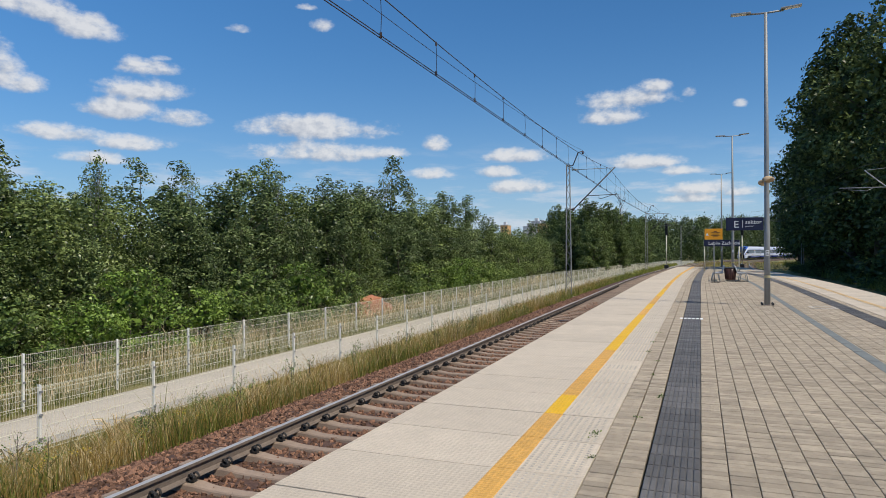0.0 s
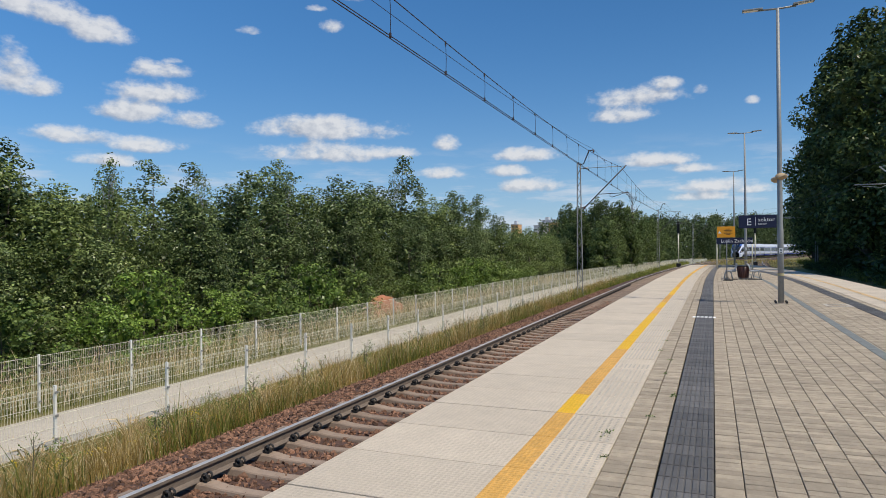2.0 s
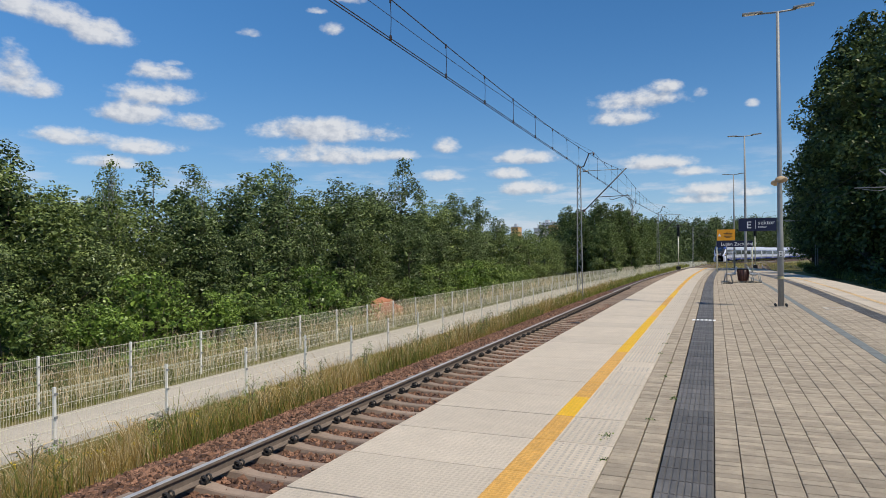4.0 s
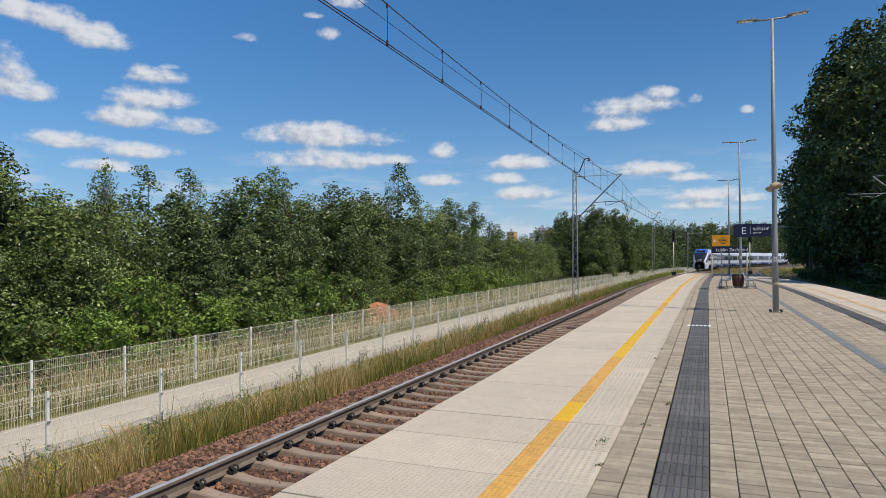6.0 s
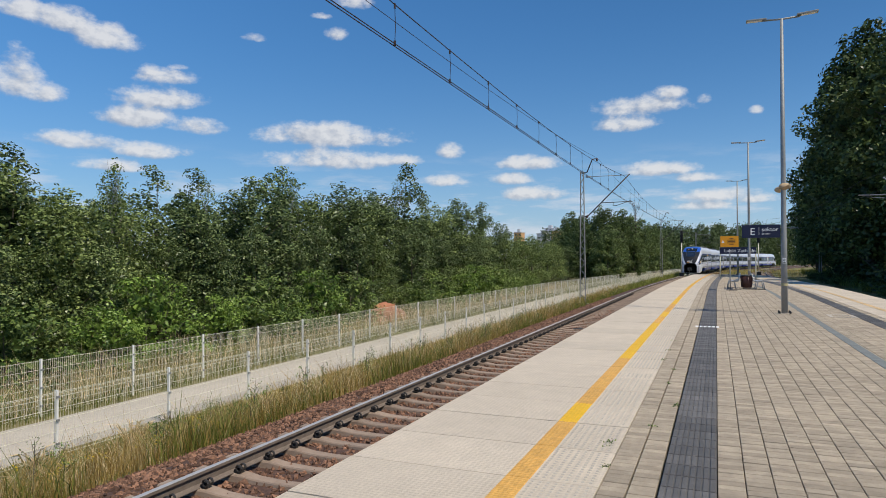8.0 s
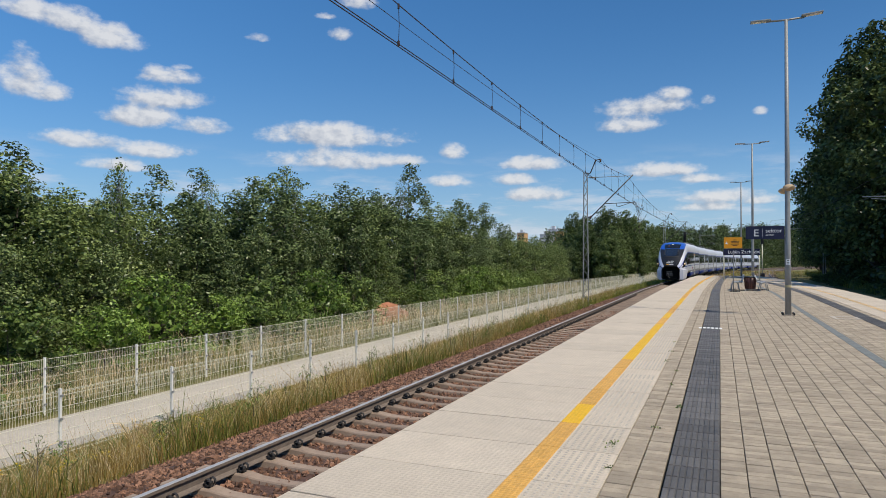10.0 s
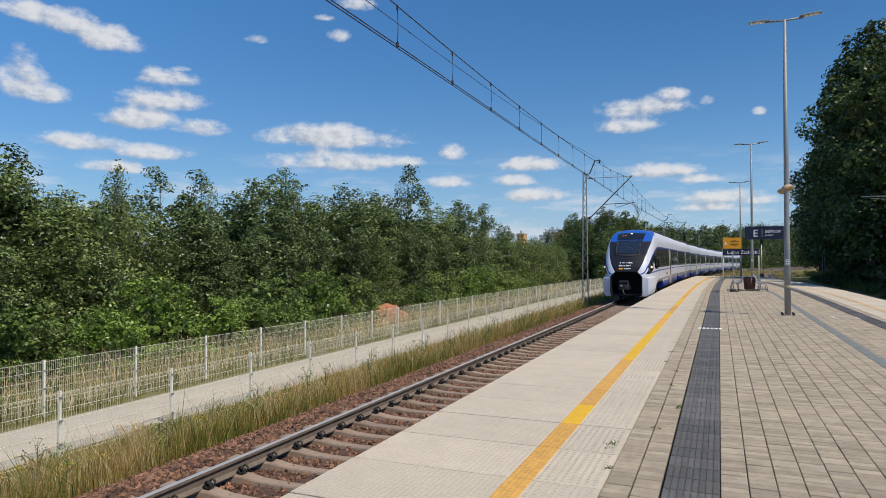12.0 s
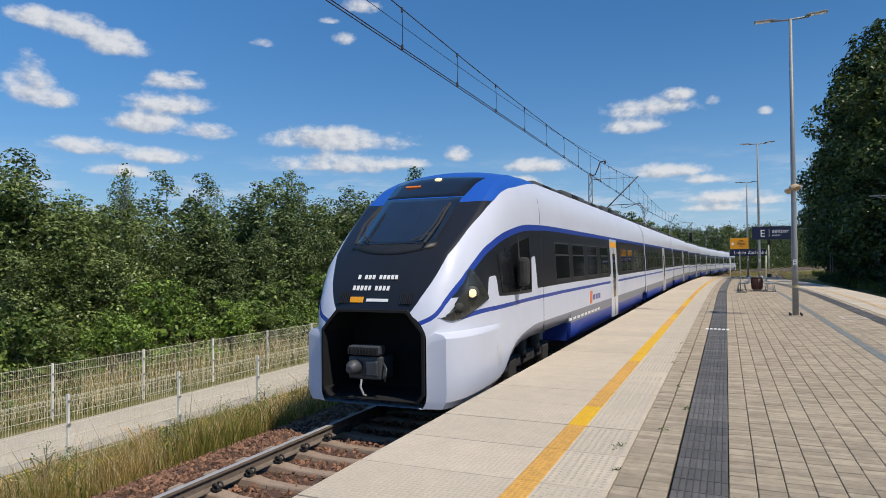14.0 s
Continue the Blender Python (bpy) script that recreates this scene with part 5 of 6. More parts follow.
    # wipers
    for s in (-1, 1):
        bm = bare()
        tube(bm, [(s * 0.60, 0.56, 2.74), (s * 0.67, 0.95, 3.06), (s * 0.64, 1.50, 3.42)], 0.020, 5)
        tube(bm, [(s * 0.50, 0.62, 2.78), (s * 0.60, 0.95, 3.05), (s * 0.60, 1.40, 3.36)], 0.012, 5)
        tube(bm, [(s * 0.64, 0.82, 2.92), (s * 0.52, 0.72, 2.86), (s * 0.36, 0.62, 2.78)], 0.012, 5)
        part("wiper", bm, STEEL_DARK, car, "black windscreen wiper")
    # unreadable numbers as bars, operator's mark as plain shapes, vents
    def hood_bar(nm, x0, x1, d, h, mt, lab="", lift=0.0):
        bm = bare()
        vs = []
        for x, dd in ((x0, d), (x1, d), (x1, d + h), (x0, d + h)):
            hs = half_section(dd, 0.4)
            vs.append(bm.verts.new((x, dd - 0.008 - lift, hs[-1][1] + 0.004 + lift)))
        bm.faces.new(vs)
        ex = bmesh.ops.extrude_face_region(bm, geom=bm.faces[:])
        bmesh.ops.translate(bm, vec=(0, 0.012, -0.008), verts=[v for v in ex["geom"] if isinstance(v, bmesh.types.BMVert)])
        bmesh.ops.recalc_face_normals(bm, faces=bm.faces[:])
        part(nm, bm, mt, car, lab)

    for row, d_ in ((("1", "3", "5"), 0.225), (("5", "4"), 0.13)):
        x_ = -0.36 if len(row) == 3 else -0.40
        for n_ in row:
            for k in range(int(n_)):
                hood_bar("number_bar", x_, x_ + 0.040, d_, 0.038, SIGN_WHITE)
                x_ += 0.066
            x_ += 0.05
    for k in range(7):
        hood_bar("display", -0.50 + 0.042 * k, -0.47 + 0.042 * k, 2.16, 0.05, DISPLAY, "amber destination display" if k == 0 else "", 0.010)
    hood_bar("logo_shape", -0.40, -0.18, 0.045, 0.035, AMBER)
    hood_bar("logo_shape", -0.12, 0.24, 0.052, 0.018, SIGN_WHITE)
    for s in (-1, 1):
        for k in range(7):
            hood_bar("vent_slot", s * (0.44 + 0.028 * k) - 0.008, s * (0.44 + 0.028 * k) + 0.008, 0.04, 0.08, BLACK)
    for side in (1, -1):
        bm = patch(0.13, 1.34, 1.66, 2.38, side, 0.018, True, nz=12, ny=14)
        for v in bm.verts:
            # kite-shaped lens: low at the tip, highest above the lamp
            y_ = v.co.y
            top = np.interp(y_, [0.13, 0.44, 0.84, 1.10, 1.34], [1.68, 2.04, 2.36, 2.13, 1.90])
            low = np.interp(y_, [0.13, 0.32, 0.55, 1.34], [1.65, 1.59, 1.61, 1.86])
            u = (v.co.z - 1.66) / 0.72
            v.co.z = low + (top - low) * u
            v.co.x = side * (skin_x(y_, v.co.z) + (0.018 if abs(v.co.x) > skin_x(y_, v.co.z) - 0.004 else -0.01))
        hl = part("headlight", bm, LAMP_GLASS, car, "dark glass headlight with lit bulbs")
        for yy, zz, r, mt in ((0.80, 1.97, 0.118, HEADLAMP), (0.48, 1.77, 0.085, STEEL_DARK)):
            bm = bare()
            xx = skin_x(yy, zz)
            nrm = Vector((side * 0.70, -0.70, 0.1)).normalized()
            c = Vector((side * (xx + 0.004), yy, zz))
            tube(bm, [c - nrm * 0.02, c + nrm * 0.052, c + nrm * 0.062], [r * 0.62, r * 0.62, r * 0.3], 16)
            part("bulb", bm, mt, hl, "lit headlamp" if mt is HEADLAMP else "unlit lamp")
            bm = bare()
            tube(bm, [c + nrm * 0.0, c + nrm * 0.056, c + nrm * 0.050], [r * 0.7, r * 0.95, r * 0.8], 16, caps=False)
            part("bezel", bm, COUPLER if mt is HEADLAMP else STEEL_DARK, hl)
        cw = part("cab_window", cab_pane(side), GLASS, car, "dark cab side window")
        part("window_post", patch(2.82, 2.88, 1.90, 2.90, side, 0.012, True, nz=4, slant=0.05), FRAME_GREY, cw)
        bm = bare()
        xx = skin_x(2.6, 2.0)
        box(bm, side * (xx + 0.15) - 0.10, side * (xx + 0.15) + 0.10, 2.50, 2.72, 2.02, 2.52, 0.07)
        tube(bm, [(side * (xx - 0.02), 2.75, 1.96), (side * (xx + 0.13), 2.62, 2.0), (side * (xx + 0.15), 2.6, 2.1)], 0.035, 6)
        part("mirror", bm, STEEL_DARK, car, "dark grey rear-view mirror housing")
        for y in (5.6, 7.35, 9.2, 11.15, 15.3, 17.0, 18.8, 20.4):
            window(car, y, y + 1.38, 2.02, 2.86, side)
        door(car, 13.0, side)
        side_marks(car, 9.4, side)
        part("seam", patch(4.5, 4.515, 1.0, 3.7, side, 0.004, True, nz=10), FRAME_GREY, car)
        part("hatch", patch(1.6, 1.85, 0.75, 1.1, side, 0.004, True, nz=2), TRAIN_WHITE, car)
        bm = patch(0.22, 1.5, 0.30, 0.44, side, 0.02, True, nz=1, ny=5)
        part("lower_lip", bm, TRAIN_BLACK, car)
    bm = bare()
    box(bm, -1.2, 1.2, 7.2, length - 2.6, 0.35, 0.6, 0.05)
    part("underframe", bm, STEEL_DARK, car)
    bm = bare()
    box(bm, -0.75, 0.75, 0.9, 2.6, 0.38, 0.6, 0.05)
    part("pilot", bm, STEEL_DARK, car)
    bogie(car, 4.5)
    roof_gear(car, length, 6.0)
    return car


# ---- plants
def quads(name, v, material, parent=None, label=""):
    """A mesh of loose quads from an array of corners, n by 4 by 3."""
    n = len(v)
    me = bpy.data.meshes.new(name)
    me.vertices.add(n * 4)
    me.vertices.foreach_set("co", v.reshape(-1).astype(np.float32))
    me.loops.add(n * 4)
    me.loops.foreach_set("vertex_index", np.arange(n * 4, dtype=np.int32))
    me.polygons.add(n)
    me.polygons.foreach_set("loop_start", np.arange(0, n * 4, 4, dtype=np.int32))
    me.polygons.foreach_set("loop_total", np.full(n, 4, dtype=np.int32))
    me.update(calc_edges=True)
    return part_mesh(name, me, material, parent, label)


def leaf_corners(c, size, rng, droop=0.3, out=None):
    """Diamond leaves round the points c, turned every way, or facing out from their clump."""
    n = len(c)
    if out is not None:
        nn = out + rng.normal(size=(n, 3)) * 0.45 + np.array([0, 0, 0.35])
        nn /= np.linalg.norm(nn, axis=1)[:, None]
        a = rng.normal(size=(n, 3))
        a[:, 2] -= droop
        a -= nn * (a * nn).sum(1)[:, None]
        a /= np.linalg.norm(a, axis=1)[:, None]
        b = np.cross(nn, a)
        s = size * rng.uniform(0.6, 1.25, (n, 1))
        k = nn * s * 0.10
        return np.stack([c - a * s * 0.6, c - b * s * 0.38 + k, c + a * s * 0.6, c + b * s * 0.38 + k], 1)
    a = rng.normal(size=(n, 3))
    a[:, 2] -= droop
    a /= np.linalg.norm(a, axis=1)[:, None]
    b = rng.normal(size=(n, 3))
    b[:, 2] *= 0.6
    b -= a * (a * b).sum(1)[:, None]
    b /= np.linalg.norm(b, axis=1)[:, None]
    s = size * rng.uniform(0.6, 1.25, (n, 1))
    k = np.cross(a, b) * s * 0.12
    return np.stack([c - a * s * 0.6, c - b * s * 0.38 + k, c + a * s * 0.6, c + b * s * 0.38 + k], 1)


def crown_boughs(h, r, base, n, rng, shape, bough):
    """Leafy boughs that make up an uneven crown from base to h: centres and radii."""
    cs, rs = [], []
    lumps = [(rng.uniform(0, 2 * math.pi), rng.uniform(0.1, 0.9), rng.uniform(-0.25, 0.35)) for _ in range(9)]
    while len(cs) < n:
        u = rng.random() ** 0.9
        if shape == "spire":
            rr = r * (1 - u) ** 0.8 * min(1, 0.65 + 1.6 * u)
        elif shape == "bush":
            rr = r * math.sqrt(max(0.02, 1 - u ** 1.8))
        else:
            rr = r * (1 - u ** 3.0) ** 0.72 * min(1, 0.7 + u)
        if rng.random() > 0.15 + rr / r:
            continue
        a = rng.uniform(0, 2 * math.pi)
        k = 0.80
        for la, lu, lw in lumps:
            k += lw * math.exp(-((u - lu) / 0.16) ** 2 - ((math.atan2(math.sin(a - la), math.cos(a - la))) / 0.7) ** 2)
        q = math.sqrt(rng.uniform(0.25, 1.0)) * k
        s = bough * rng.uniform(0.65, 1.25) * (1.05 - 0.5 * u)
        top = h - s * 0.5 - rng.uniform(0, 0.25) * rr
        cs.append((rr * q * math.cos(a), rr * q * math.sin(a), min(base + (h - base) * u, top)))
        rs.append(s)
    # the leader and side shoots at the top, each smaller than the one below
    if shape != "bush":
        for k in range(4 if shape == "spire" else 8):
            a, o = rng.uniform(0, 6.28), (0.0 if k == 0 else rng.uniform(0.12, 0.5) * r)
            zt = h * (1.0 if k == 0 else rng.uniform(0.82, 0.95))
            for j in range(4):
                f = j / 3
                w = rng.normal(size=2) * 0.12 * f
                cs.append((o * math.cos(a) + w[0], o * math.sin(a) + w[1], zt - (0.015 + 0.10 * f) * h))
                rs.append(bough * (0.16 + 0.5 * f))
    return np.array(cs), np.array(rs)


def tree(name, label, h, r, base, shape, leaves, leaf, bark, trunk_r, seed, n=46, per=130, bough=0.62, twigs=True, bare_twigs=0):
    rng = np.random.default_rng(seed)
    t = thing(name, label, "bush" if shape == "bush" else "tree")
    cs, rs = crown_boughs(h, r, base, n, rng, shape, bough)
    bm = bare()
    lean = rng.normal(size=2) * 0.02
    spine = [(lean[0] * z + 0.05 * math.sin(z), lean[1] * z, z) for z in s0_s1(-0.3, h * 0.62, 1.0)]
    m = len(spine)
    tube(bm, spine, [trunk_r * (1.05 - 0.95 * i / (m - 1)) for i in range(m)], 7)
    for c in cs[rng.choice(n, min(n, 22 if twigs else 6), replace=False)]:
        z0 = min(h * 0.58, max(0.2, c[2] - 0.55 * math.hypot(c[0], c[1]) - 0.2))
        s0 = Vector((lean[0] * z0, lean[1] * z0, z0))
        e = Vector(c)
        mid = s0.lerp(e, 0.5) + Vector((0, 0, -0.1 * (e - s0).length))
        r0 = trunk_r * max(0.15, 0.45 * (1 - z0 / h))
        tube(bm, [s0, mid, e], [r0, r0 * 0.6, 0.008], 5)
    for i in range(bare_twigs):
        a, o = rng.uniform(0, 6.28), rng.uniform(0.05, 0.5)
        z0 = h * rng.uniform(0.6, 0.85)
        e = Vector((o * math.cos(a), o * math.sin(a), z0 + h * rng.uniform(0.10, 0.20)))
        tube(bm, [(lean[0] * z0, lean[1] * z0, z0), e * 0.98, e], [0.010, 0.006, 0.003], 3)
    part("trunk", bm, bark, t)
    # leaves on the boughs' shells, thinner below, facing outwards
    cnt = np.maximum(6, (per * (rs / bough) ** 1.7)).astype(int)
    i = np.repeat(np.arange(len(cs)), cnt)
    o = rng.normal(size=(len(i), 3))
    o[:, 2] += 0.25
    o /= np.linalg.norm(o, axis=1)[:, None]
    q = rs[i] * (0.62 + 0.5 * rng.random(len(i)) ** 0.8)
    p = cs[i] + o * q[:, None] * np.array([1, 1, 0.72])
    p[:, 2] = np.maximum(p[:, 2], 0.05)
    fine = leaf_corners(p, leaves, rng, out=o)
    # the dim inside
    j = rng.choice(n, max(60, n * per // 12))
    inner = cs[j] * np.stack([rng.uniform(0.1, 0.75, len(j))] * 2 + [rng.uniform(0.72, 0.97, len(j))], -1)
    inner = inner[inner[:, 2] < h * 0.78]
    quads("crown", np.concatenate([fine, leaf_corners(inner, leaves * 2.2, rng)]), leaf, t)
    t["height"] = h
    return t


rng = np.random.default_rng(11)
PROTO = []
PROTO.append(tree("tree", "tall slender poplar with grey-green leaves at the wood's edge", 8.5, 1.9, 0.5, "spire", 0.108, LEAF_A, BARK, 0.12, 21, 54, 135, 0.56))
PROTO.append(tree("tree", "full dark-green tree at the edge of the wood", 8.0, 2.5, 0.4, "round", 0.112, LEAF_A, BARK, 0.14, 22, 64, 140, 0.66))
PROTO.append(tree("tree", "slim birch with pale bark and loose leaves", 8.5, 1.5, 0.8, "spire", 0.085, LEAF_B, BIRCH, 0.08, 23, 44, 95, 0.50, bare_twigs=14))
PROTO.append(tree("tree", "broad leafy tree with drooping branches in the wood", 8.0, 2.6, 0.3, "round", 0.108, LEAF_B, BARK, 0.15, 24, 64, 140, 0.66))
BUSHES = [tree("bush", "bright green maple bush at the foot of the wood", 3.4, 2.2, 0.0, "bush", 0.110, LEAF_C, BARK, 0.04, 25, 38, 120, 0.50),
          tree("bush", "dark green bush below the trees", 3.2, 2.3, 0.0, "bush", 0.108, LEAF_E, BARK, 0.04, 26, 38, 120, 0.50)]


BACK = tree("tree", "leafy tree inside the wood", 8.0, 2.7, 0.5, "round", 0.24, LEAF_A, BARK, 0.15, 27, 42, 40, 0.8, twigs=False)


def plant(proto, x, y, z, h, turn, wide=1.0):
    k = h / proto["height"]
    w = k * wide
    return copy_thing(proto, Matrix.Translation((x, y, z)) @ Matrix.Rotation(turn, 4, "Z") @ Matrix.Diagonal((w, w, k, 1)))


# the wood's skyline: place and height of the trees that stand out against the sky
SKYLINE = [(-20.6, 12.9, 7.1, 3), (-21.4, 14.6, 6.6, 1), (-22.0, 12.0, 7.0, 1), (-20.8, 14.0, 7.3, 0), (-19.9, 14.9, 6.0, 3), (-22.0, 16.8, 6.0, 1), (-20.8, 17.9, 6.1, 3), (-19.6, 16.8, 7.1, 2), (-22.0, 18.6, 6.4, 2), (-20.8, 19.8, 7.3, 0),
           (-19.6, 20.6, 6.0, 1), (-22.0, 23.4, 7.7, 0), (-21.0, 25.2, 6.0, 3), (-19.6, 24.4, 7.3, 1), (-22.0, 29.7, 8.6, 1), (-20.8, 30.9, 7.3, 3), (-19.6, 32.2, 7.9, 1), (-22.0, 40.3, 8.4, 1),
           (-20.8, 43.0, 10.5, 0), (-19.8, 46.0, 7.8, 3), (-22.0, 55.8, 9.0, 0), (-20.8, 59.2, 8.9, 0), (-20.4, 63.7, 7.2, 1), (-21.5, 36.0, 7.6, 3), (-22.5, 49.5, 8.4, 0), (-20.5, 27.6, 7.0, 0), (-21.0, 38.2, 7.8, 1), (-20.6, 52.6, 8.6, 1), (-21.6, 61.3, 8.6, 0)]
rnd = random.Random(4)
for x, y, h, k in SKYLINE:
    plant(PROTO[k], x, y, -1.72, h, rnd.uniform(0, 6.28), 1.15 if k == 2 else 1.36)
for x, y, h in ((-19.9, 17.2, 7.2), (-21.2, 23.0, 7.5), (-20.4, 28.6, 8.0), (-20.9, 42.2, 9.8)):
    plant(PROTO[2], x, y, -1.72, h, rnd.uniform(0, 6.28), 0.85)
# fill below the skyline: a ragged front row and a second row behind
y = 5.0
while y < 57:
    plant(PROTO[rnd.choice((1, 3, 1))], -18.3 + rnd.uniform(-0.8, 0.5), y, -1.72, rnd.uniform(3.9, 5.5) * (1 + y / 240), rnd.uniform(0, 6.28), 1.15)
    plant(BACK, -24.5 + rnd.uniform(-1.0, 1.0), y + 1.2, -1.72, rnd.uniform(5.0, 6.0) * (1 + y / 200), rnd.uniform(0, 6.28), 1.3)
    y += rnd.uniform(2.0, 2.9)
y = 4.0
while y < 64:
    b = BUSHES[0] if 11.3 < y < 18.5 or rnd.random() < 0.3 and y > 18 else BUSHES[1]
    plant(b, -16.9 + rnd.uniform(-0.5, 0.4) - (1.3 if 28.5 < y < 33.5 else 0.0), y, -1.75, rnd.uniform(2.0, 3.2) if y > 10 else rnd.uniform(2.6, 3.4), rnd.uniform(0, 6.28), 1.1)
    y += rnd.uniform(1.9, 3.0)
# low scrub further on, then a clump of big trees by the bend
for i in range(18):
    plant(rnd.choice((PROTO[1], PROTO[1], PROTO[3])), -20.4 + rnd.uniform(-3, 2.5), 61 + i * 2.4 + rnd.uniform(-1, 1), -1.75, rnd.uniform(5.4, 6.4) - 0.045 * i, rnd.uniform(0, 6.28), 1.3)
for p in PROTO + BUSHES + [BACK]:
    p.matrix_basis = Matrix.Translation((-27.0 + 1.5 * (p.matrix_basis.translation.x % 1), 22.0 + 6 * (PROTO + BUSHES + [BACK]).index(p), -1.72)) @ Matrix.Diagonal((0.75, 0.75, 0.75, 1))

# tall trees beyond the second track, their shade put into a dark leaf colour
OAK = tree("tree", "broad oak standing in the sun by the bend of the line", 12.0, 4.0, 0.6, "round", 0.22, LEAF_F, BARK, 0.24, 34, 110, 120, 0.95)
TALL = [tree("tree", "tall dark oak overhanging the second track", 20.0, 5.2, 2.0, "round", 0.27, LEAF_SHADED, BARK, 0.34, 31, 150, 110, 1.15),
        tree("tree", "tall dense broad-leaved tree, its deep shade put into the leaf colour", 19.0, 5.0, 1.0, "round", 0.27, LEAF_SHADED, BARK, 0.32, 32, 150, 110, 1.15)]
# the last four are added, mostly out of view, to shade verge and slabs
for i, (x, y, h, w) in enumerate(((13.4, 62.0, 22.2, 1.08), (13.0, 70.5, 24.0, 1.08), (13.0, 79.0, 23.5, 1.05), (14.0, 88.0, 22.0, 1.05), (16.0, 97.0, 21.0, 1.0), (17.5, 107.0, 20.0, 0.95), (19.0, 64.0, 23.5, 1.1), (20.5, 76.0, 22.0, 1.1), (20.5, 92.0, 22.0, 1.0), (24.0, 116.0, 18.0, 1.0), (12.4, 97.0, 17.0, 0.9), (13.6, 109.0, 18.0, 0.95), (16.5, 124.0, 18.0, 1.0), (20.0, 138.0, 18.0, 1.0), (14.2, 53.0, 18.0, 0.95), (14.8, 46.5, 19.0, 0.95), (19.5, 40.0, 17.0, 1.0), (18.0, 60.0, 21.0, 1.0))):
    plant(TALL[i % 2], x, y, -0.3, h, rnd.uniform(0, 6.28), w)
# dark oaks by the bend of the line
for i, (x, y, h) in enumerate(((-14.6, 97, 8.6), (-15.5, 103, 11.4), (-17.5, 110, 12.4), (-15.0, 116, 12.0), (-13.2, 128, 11.0), (-11.5, 140, 10.4), (-15.5, 134, 12.0), (-12.5, 112, 7.4), (-19.5, 104, 10.0), (-18.4, 99, 8.4), (-20.5, 110, 10.8))):
    plant(OAK if i not in (1, 2) else TALL[i % 2], x, y, -2.0, h, rnd.uniform(0, 6.28), 1.12)
OAK.matrix_basis = Matrix.Translation((-24.0, 118.0, -2.0))
TALL[0].matrix_basis = Matrix.Translation((24.0, 60.0, 0.4))
TALL[1].matrix_basis = Matrix.Translation((25.5, 74.0, 0.4))
# added undergrowth: its dark leaves put the tall trees' shade onto the verge
UNDER = tree("bush", "low undergrowth, added with dark leaves that stand for the verge's shade", 2.4, 1.8, 0.0, "bush", 0.19, LEAF_SHADED, BARK, 0.03, 33, 22, 60, 0.55, twigs=False)
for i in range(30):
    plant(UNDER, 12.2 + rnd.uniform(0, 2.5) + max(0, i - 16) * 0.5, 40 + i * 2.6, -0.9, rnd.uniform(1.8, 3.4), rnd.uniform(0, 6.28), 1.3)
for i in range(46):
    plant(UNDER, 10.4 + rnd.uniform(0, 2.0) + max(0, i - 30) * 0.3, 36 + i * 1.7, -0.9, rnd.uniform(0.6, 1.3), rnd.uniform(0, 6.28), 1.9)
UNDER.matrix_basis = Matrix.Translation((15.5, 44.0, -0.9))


def bare_tree(x, y, z, h, seed):
    """A dead tree: forked bare limbs and twigs, no leaves."""
    r = random.Random(seed)
    t = thing("tree", "bare dead tree with grey twigs among green oaks", "tree", at=Matrix.Translation((x, y, z)))
    bm = bare()
    tube(bm, [(0, 0, -0.2), (0.1, 0, h * 0.4), (-0.05, 0.1, h * 0.8), (0, 0, h)], [0.16, 0.12, 0.05, 0.015], 7)
    part("trunk", bm, BARK, t)
    for k in range(22):
        z0 = h * r.uniform(0.45, 0.92)
        a, ln = r.uniform(0, 6.28), h * r.uniform(0.12, 0.24)
        d = Vector((math.cos(a) * 0.55, math.sin(a) * 0.55, 0.85)) * ln
        bm = bare()
        tube(bm, [(0, 0, z0), Vector((0, 0, z0)) + d * 0.5 + Vector((0, 0, -0.05)), Vector((0, 0, z0)) + d], [0.04, 0.03, 0.012], 4)
        limb = part("limb", bm, BARK, t)
        for j in range(5):
            s0 = Vector((0, 0, z0)) + d * r.uniform(0.3, 0.95)
            e = s0 + Vector((r.uniform(-1, 1), r.uniform(-1, 1), r.uniform(0.5, 1.6))) * ln * 0.22
            bm = bare()
            tube(bm, [s0, e], [0.016, 0.008], 3)
            part("twig", bm, BARK, limb)


bare_tree(-13.2, 121.0, -2.0, 13.0, 5)


def far_wood():
    """Woods on the rising ground beyond the bend, too far to tell apart."""
    rng = np.random.default_rng(77)
    cs = []
    for i in range(230):
        s = 190 + 310 * rng.random()
        x, y, _ = along(s, -16 - 45 * rng.random())
        h = 4.5 + 0.040 * math.hypot(x, y) + rng.uniform(-1.5, 1.5)
        for k in range(36):
            v = rng.random()
            r = 3.6 * math.sqrt(max(0.05, 1 - (2 * v - 0.8) ** 2 if v > 0.4 else 1))
            a = rng.uniform(0, 6.283)
            q = math.sqrt(rng.uniform(0.3, 1))
            cs.append((x + r * q * math.cos(a), y + r * q * math.sin(a), -2.6 + h * v))
    cs = np.array(cs)
    p = np.repeat(cs, 26, 0) + rng.normal(size=(len(cs) * 26, 3)) * 0.72
    w = quads("far_wood", leaf_corners(p, 0.55, rng), LEAF_A)
    return tagged(w, "dense dark green wood beyond the bend", "wood", kind="stuff")


far_wood()


